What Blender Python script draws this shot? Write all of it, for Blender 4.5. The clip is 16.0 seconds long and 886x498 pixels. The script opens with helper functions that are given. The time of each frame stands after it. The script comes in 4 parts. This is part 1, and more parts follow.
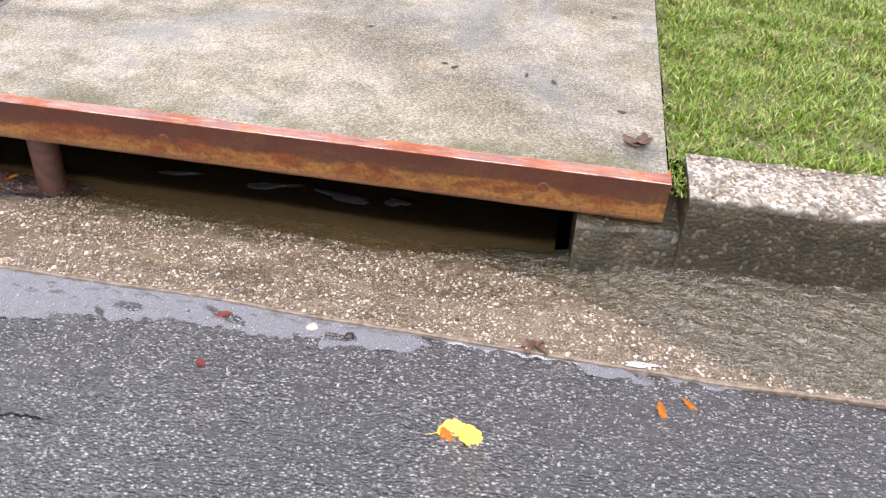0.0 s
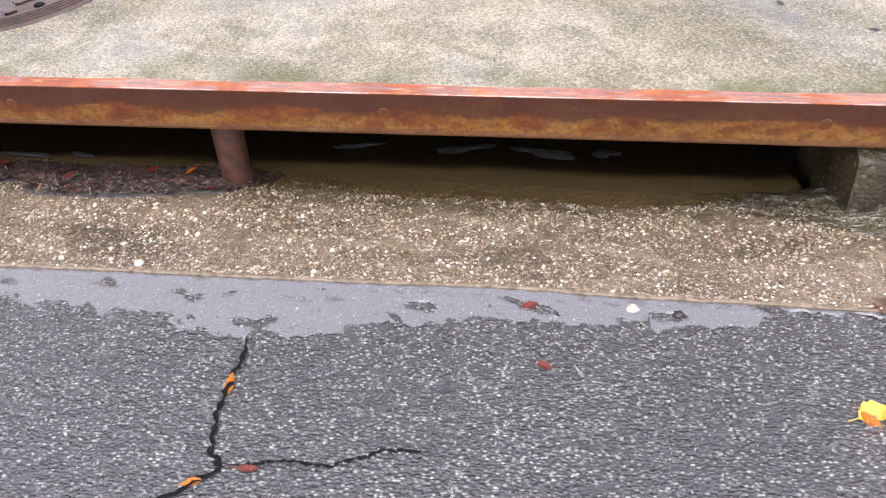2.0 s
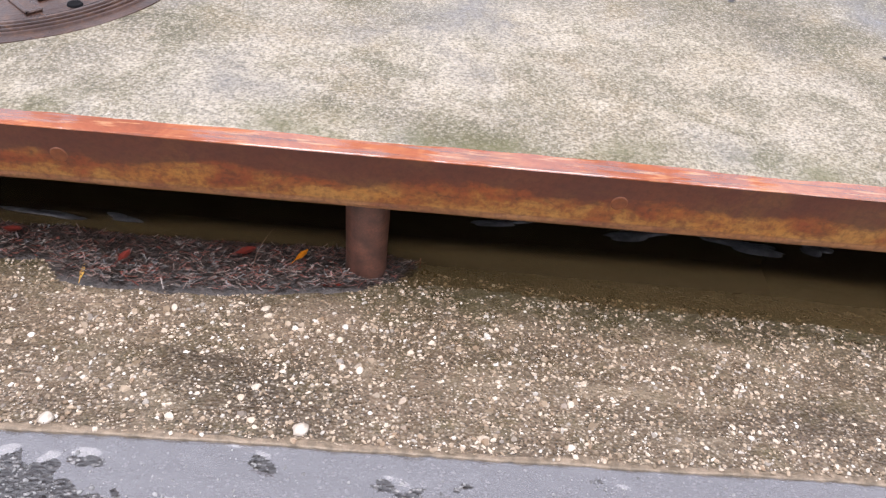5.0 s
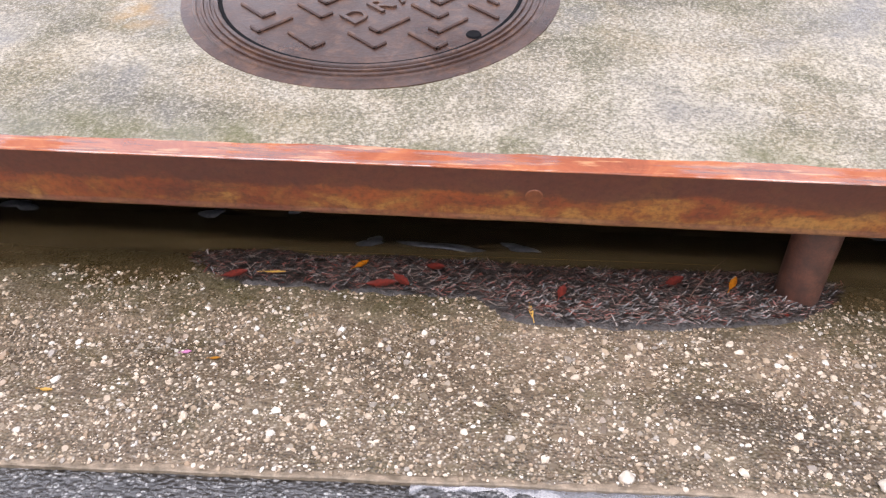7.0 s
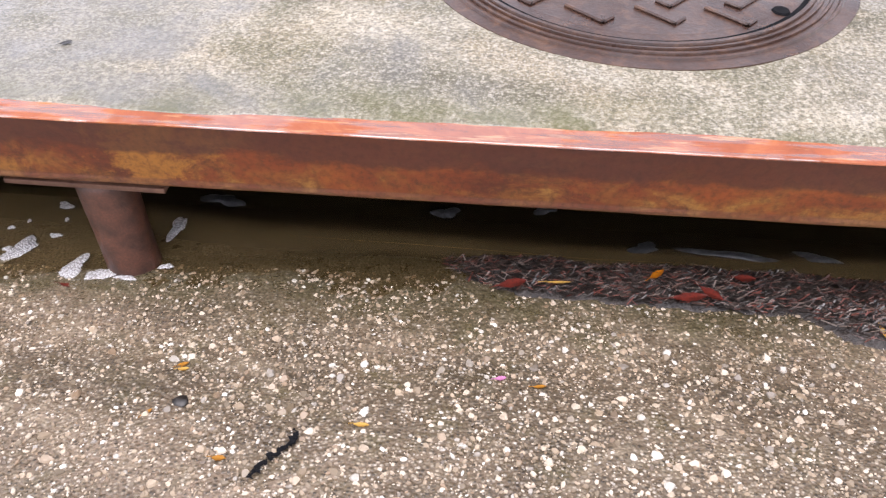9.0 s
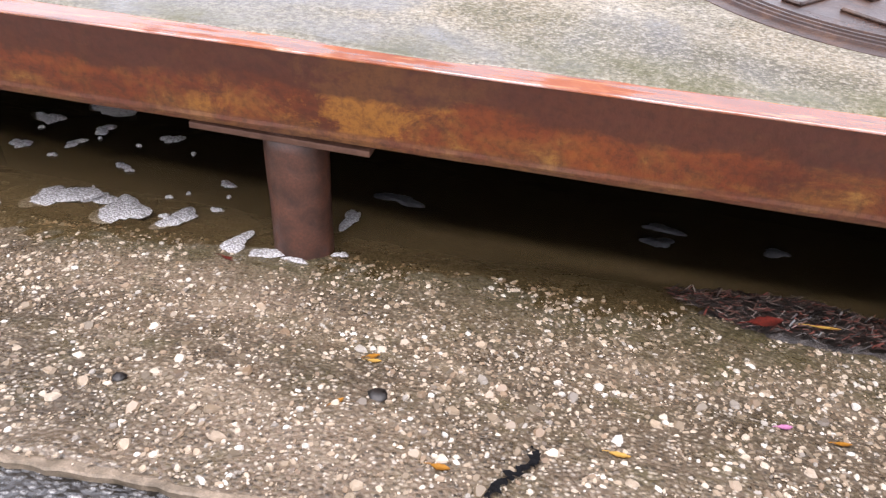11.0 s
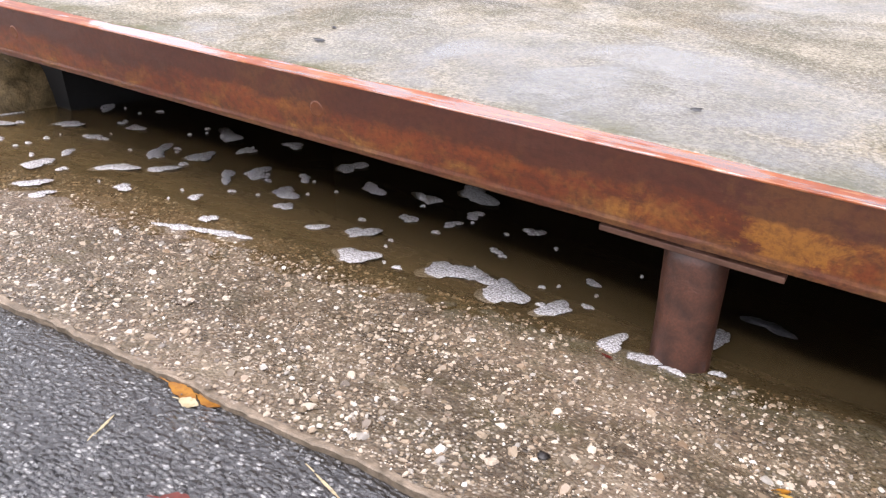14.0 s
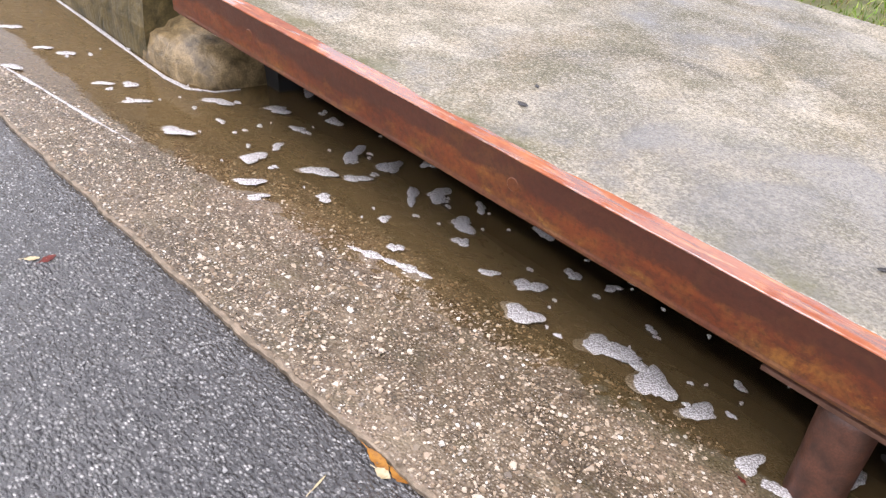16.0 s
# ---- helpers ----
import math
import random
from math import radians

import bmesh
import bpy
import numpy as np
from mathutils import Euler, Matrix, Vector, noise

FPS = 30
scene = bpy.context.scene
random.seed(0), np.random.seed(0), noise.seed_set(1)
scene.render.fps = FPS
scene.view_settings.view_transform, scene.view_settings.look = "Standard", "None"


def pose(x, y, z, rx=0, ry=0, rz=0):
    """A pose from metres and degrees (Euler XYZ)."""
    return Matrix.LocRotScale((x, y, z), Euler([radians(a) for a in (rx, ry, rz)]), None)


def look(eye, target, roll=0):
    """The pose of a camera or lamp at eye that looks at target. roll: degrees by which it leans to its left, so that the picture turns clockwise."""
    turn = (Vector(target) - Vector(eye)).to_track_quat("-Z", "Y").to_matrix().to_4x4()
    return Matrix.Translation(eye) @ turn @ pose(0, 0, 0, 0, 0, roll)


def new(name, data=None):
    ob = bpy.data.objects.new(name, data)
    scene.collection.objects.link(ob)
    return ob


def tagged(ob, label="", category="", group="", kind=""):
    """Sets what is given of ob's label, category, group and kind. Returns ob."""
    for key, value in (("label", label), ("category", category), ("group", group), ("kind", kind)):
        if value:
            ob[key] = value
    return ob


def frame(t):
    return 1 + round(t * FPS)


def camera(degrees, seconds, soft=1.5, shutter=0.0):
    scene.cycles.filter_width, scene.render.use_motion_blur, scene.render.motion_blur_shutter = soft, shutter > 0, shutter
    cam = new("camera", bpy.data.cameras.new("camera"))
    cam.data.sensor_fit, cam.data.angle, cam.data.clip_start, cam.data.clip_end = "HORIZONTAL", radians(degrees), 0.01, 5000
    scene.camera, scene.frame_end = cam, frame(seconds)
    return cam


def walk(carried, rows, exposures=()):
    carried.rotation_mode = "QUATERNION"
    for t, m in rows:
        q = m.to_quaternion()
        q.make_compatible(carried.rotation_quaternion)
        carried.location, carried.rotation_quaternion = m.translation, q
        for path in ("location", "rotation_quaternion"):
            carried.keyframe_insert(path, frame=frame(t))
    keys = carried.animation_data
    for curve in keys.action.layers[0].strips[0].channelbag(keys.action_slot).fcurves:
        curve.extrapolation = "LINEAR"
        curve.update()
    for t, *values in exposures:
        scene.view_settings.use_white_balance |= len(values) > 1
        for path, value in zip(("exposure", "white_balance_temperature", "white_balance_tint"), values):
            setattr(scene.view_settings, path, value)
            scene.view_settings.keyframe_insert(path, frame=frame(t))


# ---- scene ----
# The slab lies at a slight fall towards the road: its own frame, set into the level world.
W = pose(0, 0, 0.5, 8, 0, 0)
cam = camera(61.8, 16.0, soft=1.3)
PATH = [
    (0, (-0.2619, -1.5041, 0.9277), (-0.4950, -0.1931, -0.1291), 1.77),
    (0.5, (-0.3898, -1.4654, 0.9417), (-0.6545, -0.1958, -0.1575), -2.82),
    (1, (-0.5308, -1.4377, 0.9471), (-0.7755, -0.1944, -0.1862), -5.51),
    (1.5, (-0.7451, -1.4478, 0.9516), (-0.9632, -0.2255, -0.2096), -5.62),
    (2, (-0.9293, -1.4221, 0.9109), (-1.1146, -0.2166, -0.2733), -3.51),
    (2.5, (-1.0549, -1.2817, 0.8438), (-1.2001, -0.0824, -0.3523), -1.67),
    (3, (-1.1459, -1.1461, 0.7397), (-1.2152, 0.0443, -0.4720), -0.78),
    (5.3, (-1.6718, -0.9652, 0.7110), (-1.6159, 0.2779, -0.4472), 6.77),
    (5.5, (-1.7242, -0.9633, 0.7292), (-1.6825, 0.2659, -0.4444), 6.11),
    (6, (-1.8713, -0.9240, 0.7598), (-1.8731, 0.2698, -0.4505), 3.47),
    (6.5, (-2.0697, -0.8928, 0.7674), (-2.1881, 0.2832, -0.4544), 0.38),
    (7, (-2.2649, -0.9068, 0.7264), (-2.3664, 0.2912, -0.4755), -0.66),
    (7.5, (-2.4109, -0.9227, 0.7624), (-2.4706, 0.2905, -0.4269), -0.57),
    (8, (-2.5143, -0.9198, 0.7862), (-2.5797, 0.2858, -0.4105), 1.07),
    (8.5, (-2.6168, -0.8647, 0.7378), (-2.6925, 0.3318, -0.4675), 1.10),
    (9, (-2.7870, -0.8016, 0.5962), (-2.8762, 0.3984, -0.6046), 0.57),
    (9.2, (-2.8388, -0.7808, 0.5162), (-2.9380, 0.4317, -0.6711), 0.57),
    (11.3, (-3.0202, -0.7779, 0.3425), (-3.3185, 0.5647, -0.6567), 3.70),
    (11.5, (-3.0260, -0.7859, 0.3417), (-3.3850, 0.5541, -0.6409), 2.55),
    (12, (-3.0751, -0.8074, 0.3611), (-3.5457, 0.5194, -0.5919), 0.58),
    (12.5, (-3.1069, -0.8322, 0.3632), (-3.6690, 0.4865, -0.5506), -0.98),
    (13, (-3.1581, -0.8522, 0.3617), (-3.7940, 0.4484, -0.5293), -0.33),
    (13.5, (-3.1856, -0.8647, 0.3646), (-3.8999, 0.4076, -0.5077), 0.22),
    (14, (-3.2073, -0.8830, 0.3645), (-3.9946, 0.3596, -0.4875), 0.89),
    (14.5, (-3.2300, -0.9000, 0.3666), (-4.0869, 0.3019, -0.4767), 1.59),
    (15, (-3.2347, -0.9056, 0.3766), (-4.1518, 0.2395, -0.4823), 2.87),
    (15.5, (-3.2391, -0.9055, 0.4736), (-4.1822, 0.1611, -0.4552), 5.11),
    (16, (-3.3088, -0.9216, 0.6351), (-4.2508, 0.0760, -0.3687), 5.15),
]
walk(cam, [(t, W @ look(eye, target, roll)) for t, eye, target, roll in PATH],
     exposures=[(0, 1.46, 6400, 19), (3, 1.39, 6400, 19), (5.5, 1.31, 6350, 19), (7.5, 1.4, 6350, 19), (9, 1.46, 6350, 19), (12, 1.42, 6400, 19), (16, 1.38, 6450, 19)])

# ---- world and light: overcast after rain ----
world = bpy.data.worlds.new("overcast_sky")
scene.world = world
world.use_nodes = True
wn, wl = world.node_tree.nodes, world.node_tree.links
sky = wn.new("ShaderNodeTexSky")
sky.sky_type, sky.sun_disc = "NISHITA", False
sky.sun_elevation, sky.sun_rotation = radians(76), radians(198)
sky.air_density, sky.dust_density, sky.ozone_density = 1.0, 1.0, 0.6
veil = wn.new("ShaderNodeHueSaturation")
veil.inputs["Saturation"].default_value = 0.22
wl.new(sky.outputs[0], veil.inputs["Color"])
wl.new(veil.outputs[0], wn["Background"].inputs["Color"])
wn["Background"].inputs["Strength"].default_value = 0.15
sun = new("sun", bpy.data.lights.new("sun", "SUN"))
sun.data.energy, sun.data.angle, sun.data.color = 1.05, radians(62), (1.0, 0.975, 0.95)
sun.matrix_basis = look((-0.7, -2.15, 9.0), (0, 0, 0))

rng = np.random.default_rng(7)


# ---- materials ----
class Nodes:
    """A node material with a Principled surface and short ways to add and join nodes."""

    def __init__(self, name):
        self.mat = bpy.data.materials.new(name)
        self.mat.use_nodes = True
        self.n, self.l = self.mat.node_tree.nodes, self.mat.node_tree.links
        self.out = self.n["Principled BSDF"]
        self.co = self.n.new("ShaderNodeTexCoord").outputs["Object"]

    def put(self, socket, value):
        if isinstance(value, bpy.types.NodeSocket):
            self.l.new(value, socket)
        elif value is not None:
            socket.default_value = value

    def stretch(self, scale):
        m = self.n.new("ShaderNodeMapping")
        m.inputs["Scale"].default_value = scale
        self.l.new(self.co, m.inputs["Vector"])
        return m.outputs[0]

    def noise(self, scale, detail=4.0, rough=0.55, vec=None, warp=0.0):
        t = self.n.new("ShaderNodeTexNoise")
        self.put(t.inputs["Vector"], vec or self.co)
        t.inputs["Scale"].default_value, t.inputs["Detail"].default_value = scale, detail
        t.inputs["Roughness"].default_value, t.inputs["Distortion"].default_value = rough, warp
        return t.outputs["Fac"]

    def cells(self, scale, out="Distance", vec=None, feature="F1"):
        t = self.n.new("ShaderNodeTexVoronoi")
        t.feature = feature
        self.put(t.inputs["Vector"], vec or self.co)
        t.inputs["Scale"].default_value = scale
        return t.outputs[out]

    def ramp(self, fac, *stops):
        r = self.n.new("ShaderNodeValToRGB")
        e = r.color_ramp.elements
        while len(e) < len(stops):
            e.new(0.5)
        for k, (p, c) in zip(e, stops):
            k.position = p
            k.color = (c, c, c, 1) if isinstance(c, (int, float)) else (*c, 1)
        self.put(r.inputs["Fac"], fac)
        return r.outputs["Color"]

    def mix(self, fac, a, b, way="MIX"):
        m = self.n.new("ShaderNodeMix")
        m.data_type, m.blend_type = "RGBA", way
        for s, v in ((m.inputs[0], fac), (m.inputs[6], a), (m.inputs[7], b)):
            self.put(s, (*v, 1) if isinstance(v, tuple) else v)
        return m.outputs[2]

    def math(self, op, a, b=0.5):
        m = self.n.new("ShaderNodeMath")
        m.operation, m.use_clamp = op, False
        self.put(m.inputs[0], a)
        self.put(m.inputs[1], b)
        return m.outputs[0]

    def axis(self, k):
        s = self.n.new("ShaderNodeSeparateXYZ")
        self.l.new(self.co, s.inputs[0])
        return s.outputs[k]

    def bump(self, height, strength=0.4, dist=0.003, under=None):
        b = self.n.new("ShaderNodeBump")
        b.inputs["Strength"].default_value, b.inputs["Distance"].default_value = strength, dist
        self.put(b.inputs["Height"], height)
        self.put(b.inputs["Normal"], under)
        return b.outputs[0]

    def random(self, island=False):
        return self.n.new("ShaderNodeNewGeometry").outputs["Random Per Island"] if island else self.n.new("ShaderNodeObjectInfo").outputs["Random"]

    def done(self, color=None, rough=None, normal=None, metal=None, **more):
        names = {"Base Color": color, "Roughness": rough, "Normal": normal, "Metallic": metal}
        for k, v in more.items():
            names[k.replace("_", " ").title().replace("Ior", "IOR")] = v
        for k, v in names.items():
            if v is not None:
                self.put(self.out.inputs[k], (*v, 1) if isinstance(v, tuple) and len(v) == 3 else v)
        if normal is not None and not self.out.inputs["Coat Normal"].is_linked:
            self.put(self.out.inputs["Coat Normal"], normal)
        return self.mat


def slab_concrete():
    m = Nodes("wet_slab_concrete")
    big = m.noise(1.6, 5, 0.6, m.stretch((0.8, 1.5, 1.0)), 0.9)
    mid = m.noise(6, 6, 0.68, warp=0.4)
    brush = m.noise(210, 4, 0.7, m.stretch((0.7, 1.0, 1.0)))
    grit = m.noise(330, 3, 0.65)
    c = m.ramp(big, (0.38, (0.1, 0.087, 0.056)), (0.48, (0.23, 0.2, 0.14)), (0.6, (0.4, 0.352, 0.262)))
    c = m.mix(m.ramp(m.noise(3.4, 6, 0.72, warp=0.7), (0.5, 0.0), (0.62, 0.6)), c, (0.27, 0.21, 0.12))
    c = m.mix(m.ramp(mid, (0.46, 0.0), (0.64, 0.75)), c, (0.1, 0.096, 0.05))
    c = m.mix(m.ramp(brush, (0.4, 0.7), (0.53, 0.0)), c, (0.085, 0.075, 0.05))
    c = m.mix(m.ramp(brush, (0.53, 0.0), (0.66, 0.65)), c, (0.46, 0.415, 0.335))
    c = m.mix(m.ramp(grit, (0.55, 0.0), (0.7, 0.5)), c, (0.5, 0.47, 0.42))
    chip = m.cells(230, "Color")
    c = m.mix(m.ramp(chip, (0.25, 0.35), (0.42, 0.0)), c, (0.07, 0.062, 0.042))
    c = m.mix(m.ramp(chip, (0.62, 0.0), (0.8, 0.22)), c, (0.56, 0.52, 0.44))
    # algae along the front edge and an ochre rust stain beside the manhole frame
    front = m.math("SUBTRACT", 1.0, m.math("MULTIPLY", m.axis(1), 7.0))
    algae = m.math("MULTIPLY", m.ramp(front, (0.05, 0.0), (0.75, 0.8)), m.ramp(m.noise(5, 5, 0.65), (0.45, 0.0), (0.62, 1.0)))
    c = m.mix(algae, c, (0.1, 0.098, 0.036))
    gap = m.n.new("ShaderNodeVectorMath")
    gap.operation = "DISTANCE"
    m.l.new(m.co, gap.inputs[0])
    gap.inputs[1].default_value = (-2.99, 0.46, 0.0)
    ochre = m.math("MULTIPLY", m.ramp(m.math("MULTIPLY", gap.outputs["Value"], 6.0), (0.1, 1.0), (0.6, 0.0)), m.ramp(m.noise(18, 4), (0.42, 0.0), (0.6, 0.8)))
    c = m.mix(ochre, c, (0.3, 0.17, 0.04))
    wet = m.noise(1.9, 5, 0.6, warp=0.9)
    # rain stands longest on the low part of the slab beyond the manhole
    pool = m.n.new("ShaderNodeVectorMath")
    pool.operation = "DISTANCE"
    m.l.new(m.stretch((1.0, 1.6, 1.0)), pool.inputs[0])
    pool.inputs[1].default_value = (-3.55, 0.45, 0.0)
    low = m.ramp(pool.outputs["Value"], (0.25, 0.1), (0.8, 0.0))
    wet = m.math("SUBTRACT", m.math("ADD", wet, m.math("MULTIPLY", m.math("SUBTRACT", mid, 0.5), 0.5)), low)
    c = m.mix(m.ramp(wet, (0.32, 1.0), (0.46, 0.0)), c, (0.5, 0.49, 0.46), "MULTIPLY")
    film = m.ramp(wet, (0.3, 1.0), (0.4, 0.5), (0.56, 0.06))
    r = m.ramp(wet, (0.3, 0.42), (0.4, 0.5), (0.52, 0.7))
    n = m.bump(brush, 0.3, 0.0025, m.bump(grit, 0.25, 0.0012, m.bump(mid, 0.2, 0.01)))
    m.put(m.out.inputs["Coat Normal"], m.bump(brush, 0.6, 0.0022, m.bump(mid, 0.4, 0.012)))
    return m.done(c, r, n, coat_weight=film, coat_roughness=0.09, coat_ior=2.1, specular_ior_level=0.25)


def gutter_concrete():
    m = Nodes("exposed_aggregate_concrete")
    big = m.noise(2.2, 5, 0.6, warp=0.5)
    mid = m.noise(14, 5, 0.65)
    fine = m.noise(260, 3, 0.6)
    v = m.cells(190, "Color")
    d = m.cells(190, "Distance")
    c = m.ramp(big, (0.3, (0.075, 0.055, 0.034)), (0.5, (0.165, 0.12, 0.077)), (0.7, (0.28, 0.205, 0.145)))
    c = m.mix(m.ramp(mid, (0.5, 0.0), (0.72, 0.55)), c, (0.11, 0.1, 0.04))
    stain = m.noise(4.5, 6, 0.7, m.stretch((0.8, 1.6, 1.0)), 0.6)
    grain = m.mix(0.2, m.ramp(v, (0.25, (0.035, 0.03, 0.022)), (0.5, (0.2, 0.16, 0.1)), (0.7, (0.46, 0.38, 0.28)), (0.9, (0.7, 0.63, 0.53))), c)
    c = m.mix(m.ramp(d, (0.32, 0.95), (0.52, 0.0)), c, grain)
    c = m.mix(m.ramp(fine, (0.35, 0.5), (0.55, 0.0)), c, (0.05, 0.042, 0.03))
    c = m.mix(m.ramp(stain, (0.36, 0.6), (0.48, 0.0)), c, (0.45, 0.45, 0.46), "MULTIPLY")
    c = m.mix(m.ramp(stain, (0.54, 0.0), (0.66, 0.45)), c, (0.36, 0.29, 0.2))
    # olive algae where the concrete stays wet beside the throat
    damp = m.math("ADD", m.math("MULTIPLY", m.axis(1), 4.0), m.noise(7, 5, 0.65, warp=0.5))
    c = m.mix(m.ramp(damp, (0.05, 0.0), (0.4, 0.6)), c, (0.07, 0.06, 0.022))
    n = m.bump(m.math("SUBTRACT", 1.0, d), 0.5, 0.004, m.bump(fine, 0.4, 0.002))
    r = m.ramp(m.noise(30, 3, 0.6), (0.35, 0.2), (0.7, 0.48))
    return m.done(c, r, n, coat_weight=0.3, coat_roughness=0.15)


def pebble_stone(island):
    m = Nodes("pebble_stone_loose" if island else "pebble_stone")
    c = m.ramp(m.random(island), (0.0, (0.12, 0.088, 0.055)), (0.25, (0.27, 0.2, 0.13)), (0.45, (0.48, 0.37, 0.26)), (0.62, (0.76, 0.66, 0.53)),
               (0.76, (0.3, 0.2, 0.12)), (0.86, (0.12, 0.09, 0.07)), (1.0, (0.9, 0.86, 0.77)))
    f = m.noise(200, 4, 0.6)
    c = m.mix(m.ramp(f, (0.35, 0.45), (0.65, 0.0)), c, (0.2, 0.16, 0.1))
    return m.done(c, 0.32, m.bump(f, 0.3, 0.001), coat_weight=0.3, coat_roughness=0.12)


def asphalt():
    m = Nodes("wet_asphalt")
    warped = m.stretch((0.75, 1.15, 1.0))
    d, v = m.cells(175, vec=warped), m.cells(175, "Color", vec=warped)
    d2 = m.cells(80)
    fine = m.noise(380, 4, 0.7)
    big = m.noise(3, 5, 0.6)
    c = m.ramp(v, (0.2, (0.014, 0.014, 0.016)), (0.36, (0.05, 0.05, 0.051)), (0.55, (0.18, 0.18, 0.178)), (0.68, (0.38, 0.375, 0.36)), (0.84, (0.78, 0.76, 0.73)))
    c = m.mix(m.ramp(d, (0.3, 0.0), (0.6, 0.9)), c, (0.01, 0.01, 0.011))
    c = m.mix(m.ramp(fine, (0.4, 0.7), (0.56, 0.0)), c, (0.012, 0.012, 0.014))
    c = m.mix(m.ramp(big, (0.4, 0.3), (0.62, 0.0)), c, (0.02, 0.02, 0.022))
    h = m.mix(0.35, m.ramp(d, (0.0, 1.0), (0.75, 0.0)), m.ramp(d2, (0.0, 1.0), (0.8, 0.0)))
    n = m.bump(h, 1.0, 0.008, m.bump(fine, 0.7, 0.003))
    wavy = m.noise(48, 4, 0.6, m.stretch((0.6, 1.2, 1.0)), 0.3)
    c = m.mix(m.ramp(wavy, (0.4, 0.7), (0.52, 0.0)), c, (0.012, 0.012, 0.014))
    m.put(m.out.inputs["Coat Normal"], m.bump(wavy, 0.55, 0.009, m.bump(fine, 0.7, 0.003, m.bump(h, 0.7, 0.006))))
    n = m.bump(wavy, 0.35, 0.008, n)
    r = m.ramp(big, (0.35, 0.16), (0.65, 0.34))
    return m.done(c, r, n, coat_weight=1.0, coat_roughness=0.09, coat_ior=1.75)


def rust(top=False):
    m = Nodes("wet_rusty_steel_top" if top else "rusty_steel")
    a = m.noise(3.2, 6, 0.65, m.stretch((1, 3, 3)), 0.4)
    b = m.noise(13, 6, 0.7, m.stretch((0.7, 1.0, 1.3)), 0.5)
    f = m.noise(90, 4, 0.65)
    if top:
        c = m.ramp(b, (0.3, (0.2, 0.045, 0.014)), (0.5, (0.32, 0.082, 0.028)), (0.7, (0.44, 0.16, 0.055)))
        long = m.noise(46, 4, 0.6, m.stretch((0.12, 1.6, 1)))
        c = m.mix(m.ramp(long, (0.5, 0.0), (0.62, 0.6)), c, (0.11, 0.035, 0.02))
        c = m.mix(m.ramp(m.noise(60, 4, 0.6, m.stretch((0.2, 1.5, 1))), (0.56, 0.0), (0.66, 0.5)), c, (0.6, 0.34, 0.16))
        film = m.math("ADD", m.noise(2.6, 5, 0.6, m.stretch((1.0, 0.4, 1))), m.math("MULTIPLY", m.math("SUBTRACT", long, 0.5), 0.5))
        wet = m.ramp(film, (0.46, 0.15), (0.51, 1.0))
        return m.done(c, m.ramp(film, (0.46, 0.5), (0.51, 0.14)), m.bump(long, 0.12, 0.0015), 0.0, coat_weight=wet, coat_roughness=0.05, coat_ior=2.0, specular_ior_level=m.ramp(film, (0.46, 0.3), (0.51, 0.9)))
    c = m.ramp(a, (0.3, (0.07, 0.018, 0.01)), (0.5, (0.17, 0.038, 0.012)), (0.68, (0.25, 0.062, 0.014)))
    # ochre blooms, thicker on the lower half of the web and towards the right-hand end
    east = m.math("MULTIPLY", m.math("ADD", m.axis(0), 5.2), 0.046)
    bloom = m.math("ADD", m.math("ADD", b, m.math("MULTIPLY_ADD", m.axis(2), -2.6)), east)
    bloom = m.math("SUBTRACT", bloom, 0.76)
    c = m.mix(m.ramp(bloom, (0.5, 0.0), (0.68, 0.75)), c, (0.26, 0.11, 0.022))
    c = m.mix(m.ramp(bloom, (0.6, 0.0), (0.74, 0.65)), c, (0.4, 0.2, 0.05))
    patch = m.math("MULTIPLY", m.ramp(m.noise(2.3, 3, 0.5, warp=0.3), (0.54, 0.0), (0.6, 1.0)), m.ramp(m.noise(30, 5, 0.7, m.stretch((0.7, 1.0, 0.8)), 0.5), (0.44, 0.0), (0.56, 0.6)))
    c = m.mix(patch, c, (0.38, 0.16, 0.03))
    # a flaked ochre bloom above the post's bearing plate
    off = m.math("ABSOLUTE", m.math("ADD", m.axis(0), 3.27))
    flake = m.math("ADD", m.math("MULTIPLY", off, -4.0), m.math("MULTIPLY", m.noise(26, 5, 0.72, m.stretch((0.7, 1.0, 1.0)), 0.5), 1.6))
    c = m.mix(m.ramp(flake, (0.5, 0.0), (0.68, 0.7)), c, (0.4, 0.165, 0.028))
    blot = m.noise(34, 5, 0.7, m.stretch((0.6, 1.0, 1.0)), 0.4)
    c = m.mix(m.ramp(blot, (0.52, 0.0), (0.68, 0.4)), c, (0.28, 0.115, 0.026))
    c = m.mix(m.ramp(blot, (0.34, 0.6), (0.46, 0.0)), c, (0.08, 0.024, 0.012))
    # the upper part of the web keeps its dark mill scale
    scale_line = m.math("ADD", m.math("MULTIPLY", m.axis(2), 14.0), m.math("MULTIPLY_ADD", m.noise(9, 5, 0.65, m.stretch((0.5, 1, 1))), 1.5))
    c = m.mix(m.ramp(scale_line, (0.42, 0.0), (0.6, 0.78)), c, (0.068, 0.022, 0.014))
    # a thin greyed band along the lower edge
    c = m.mix(m.ramp(m.math("MULTIPLY", m.axis(2), -9.0), (0.86, 0.0), (0.89, 0.5)), c, (0.13, 0.05, 0.035))
    c = m.mix(m.ramp(f, (0.35, 0.5), (0.55, 0.0)), c, (0.05, 0.017, 0.009))
    n = m.bump(f, 0.35, 0.0015, m.bump(b, 0.3, 0.003))
    return m.done(c, m.ramp(b, (0.35, 0.32), (0.7, 0.6)), n, 0.0, coat_weight=0.18, coat_roughness=0.25)


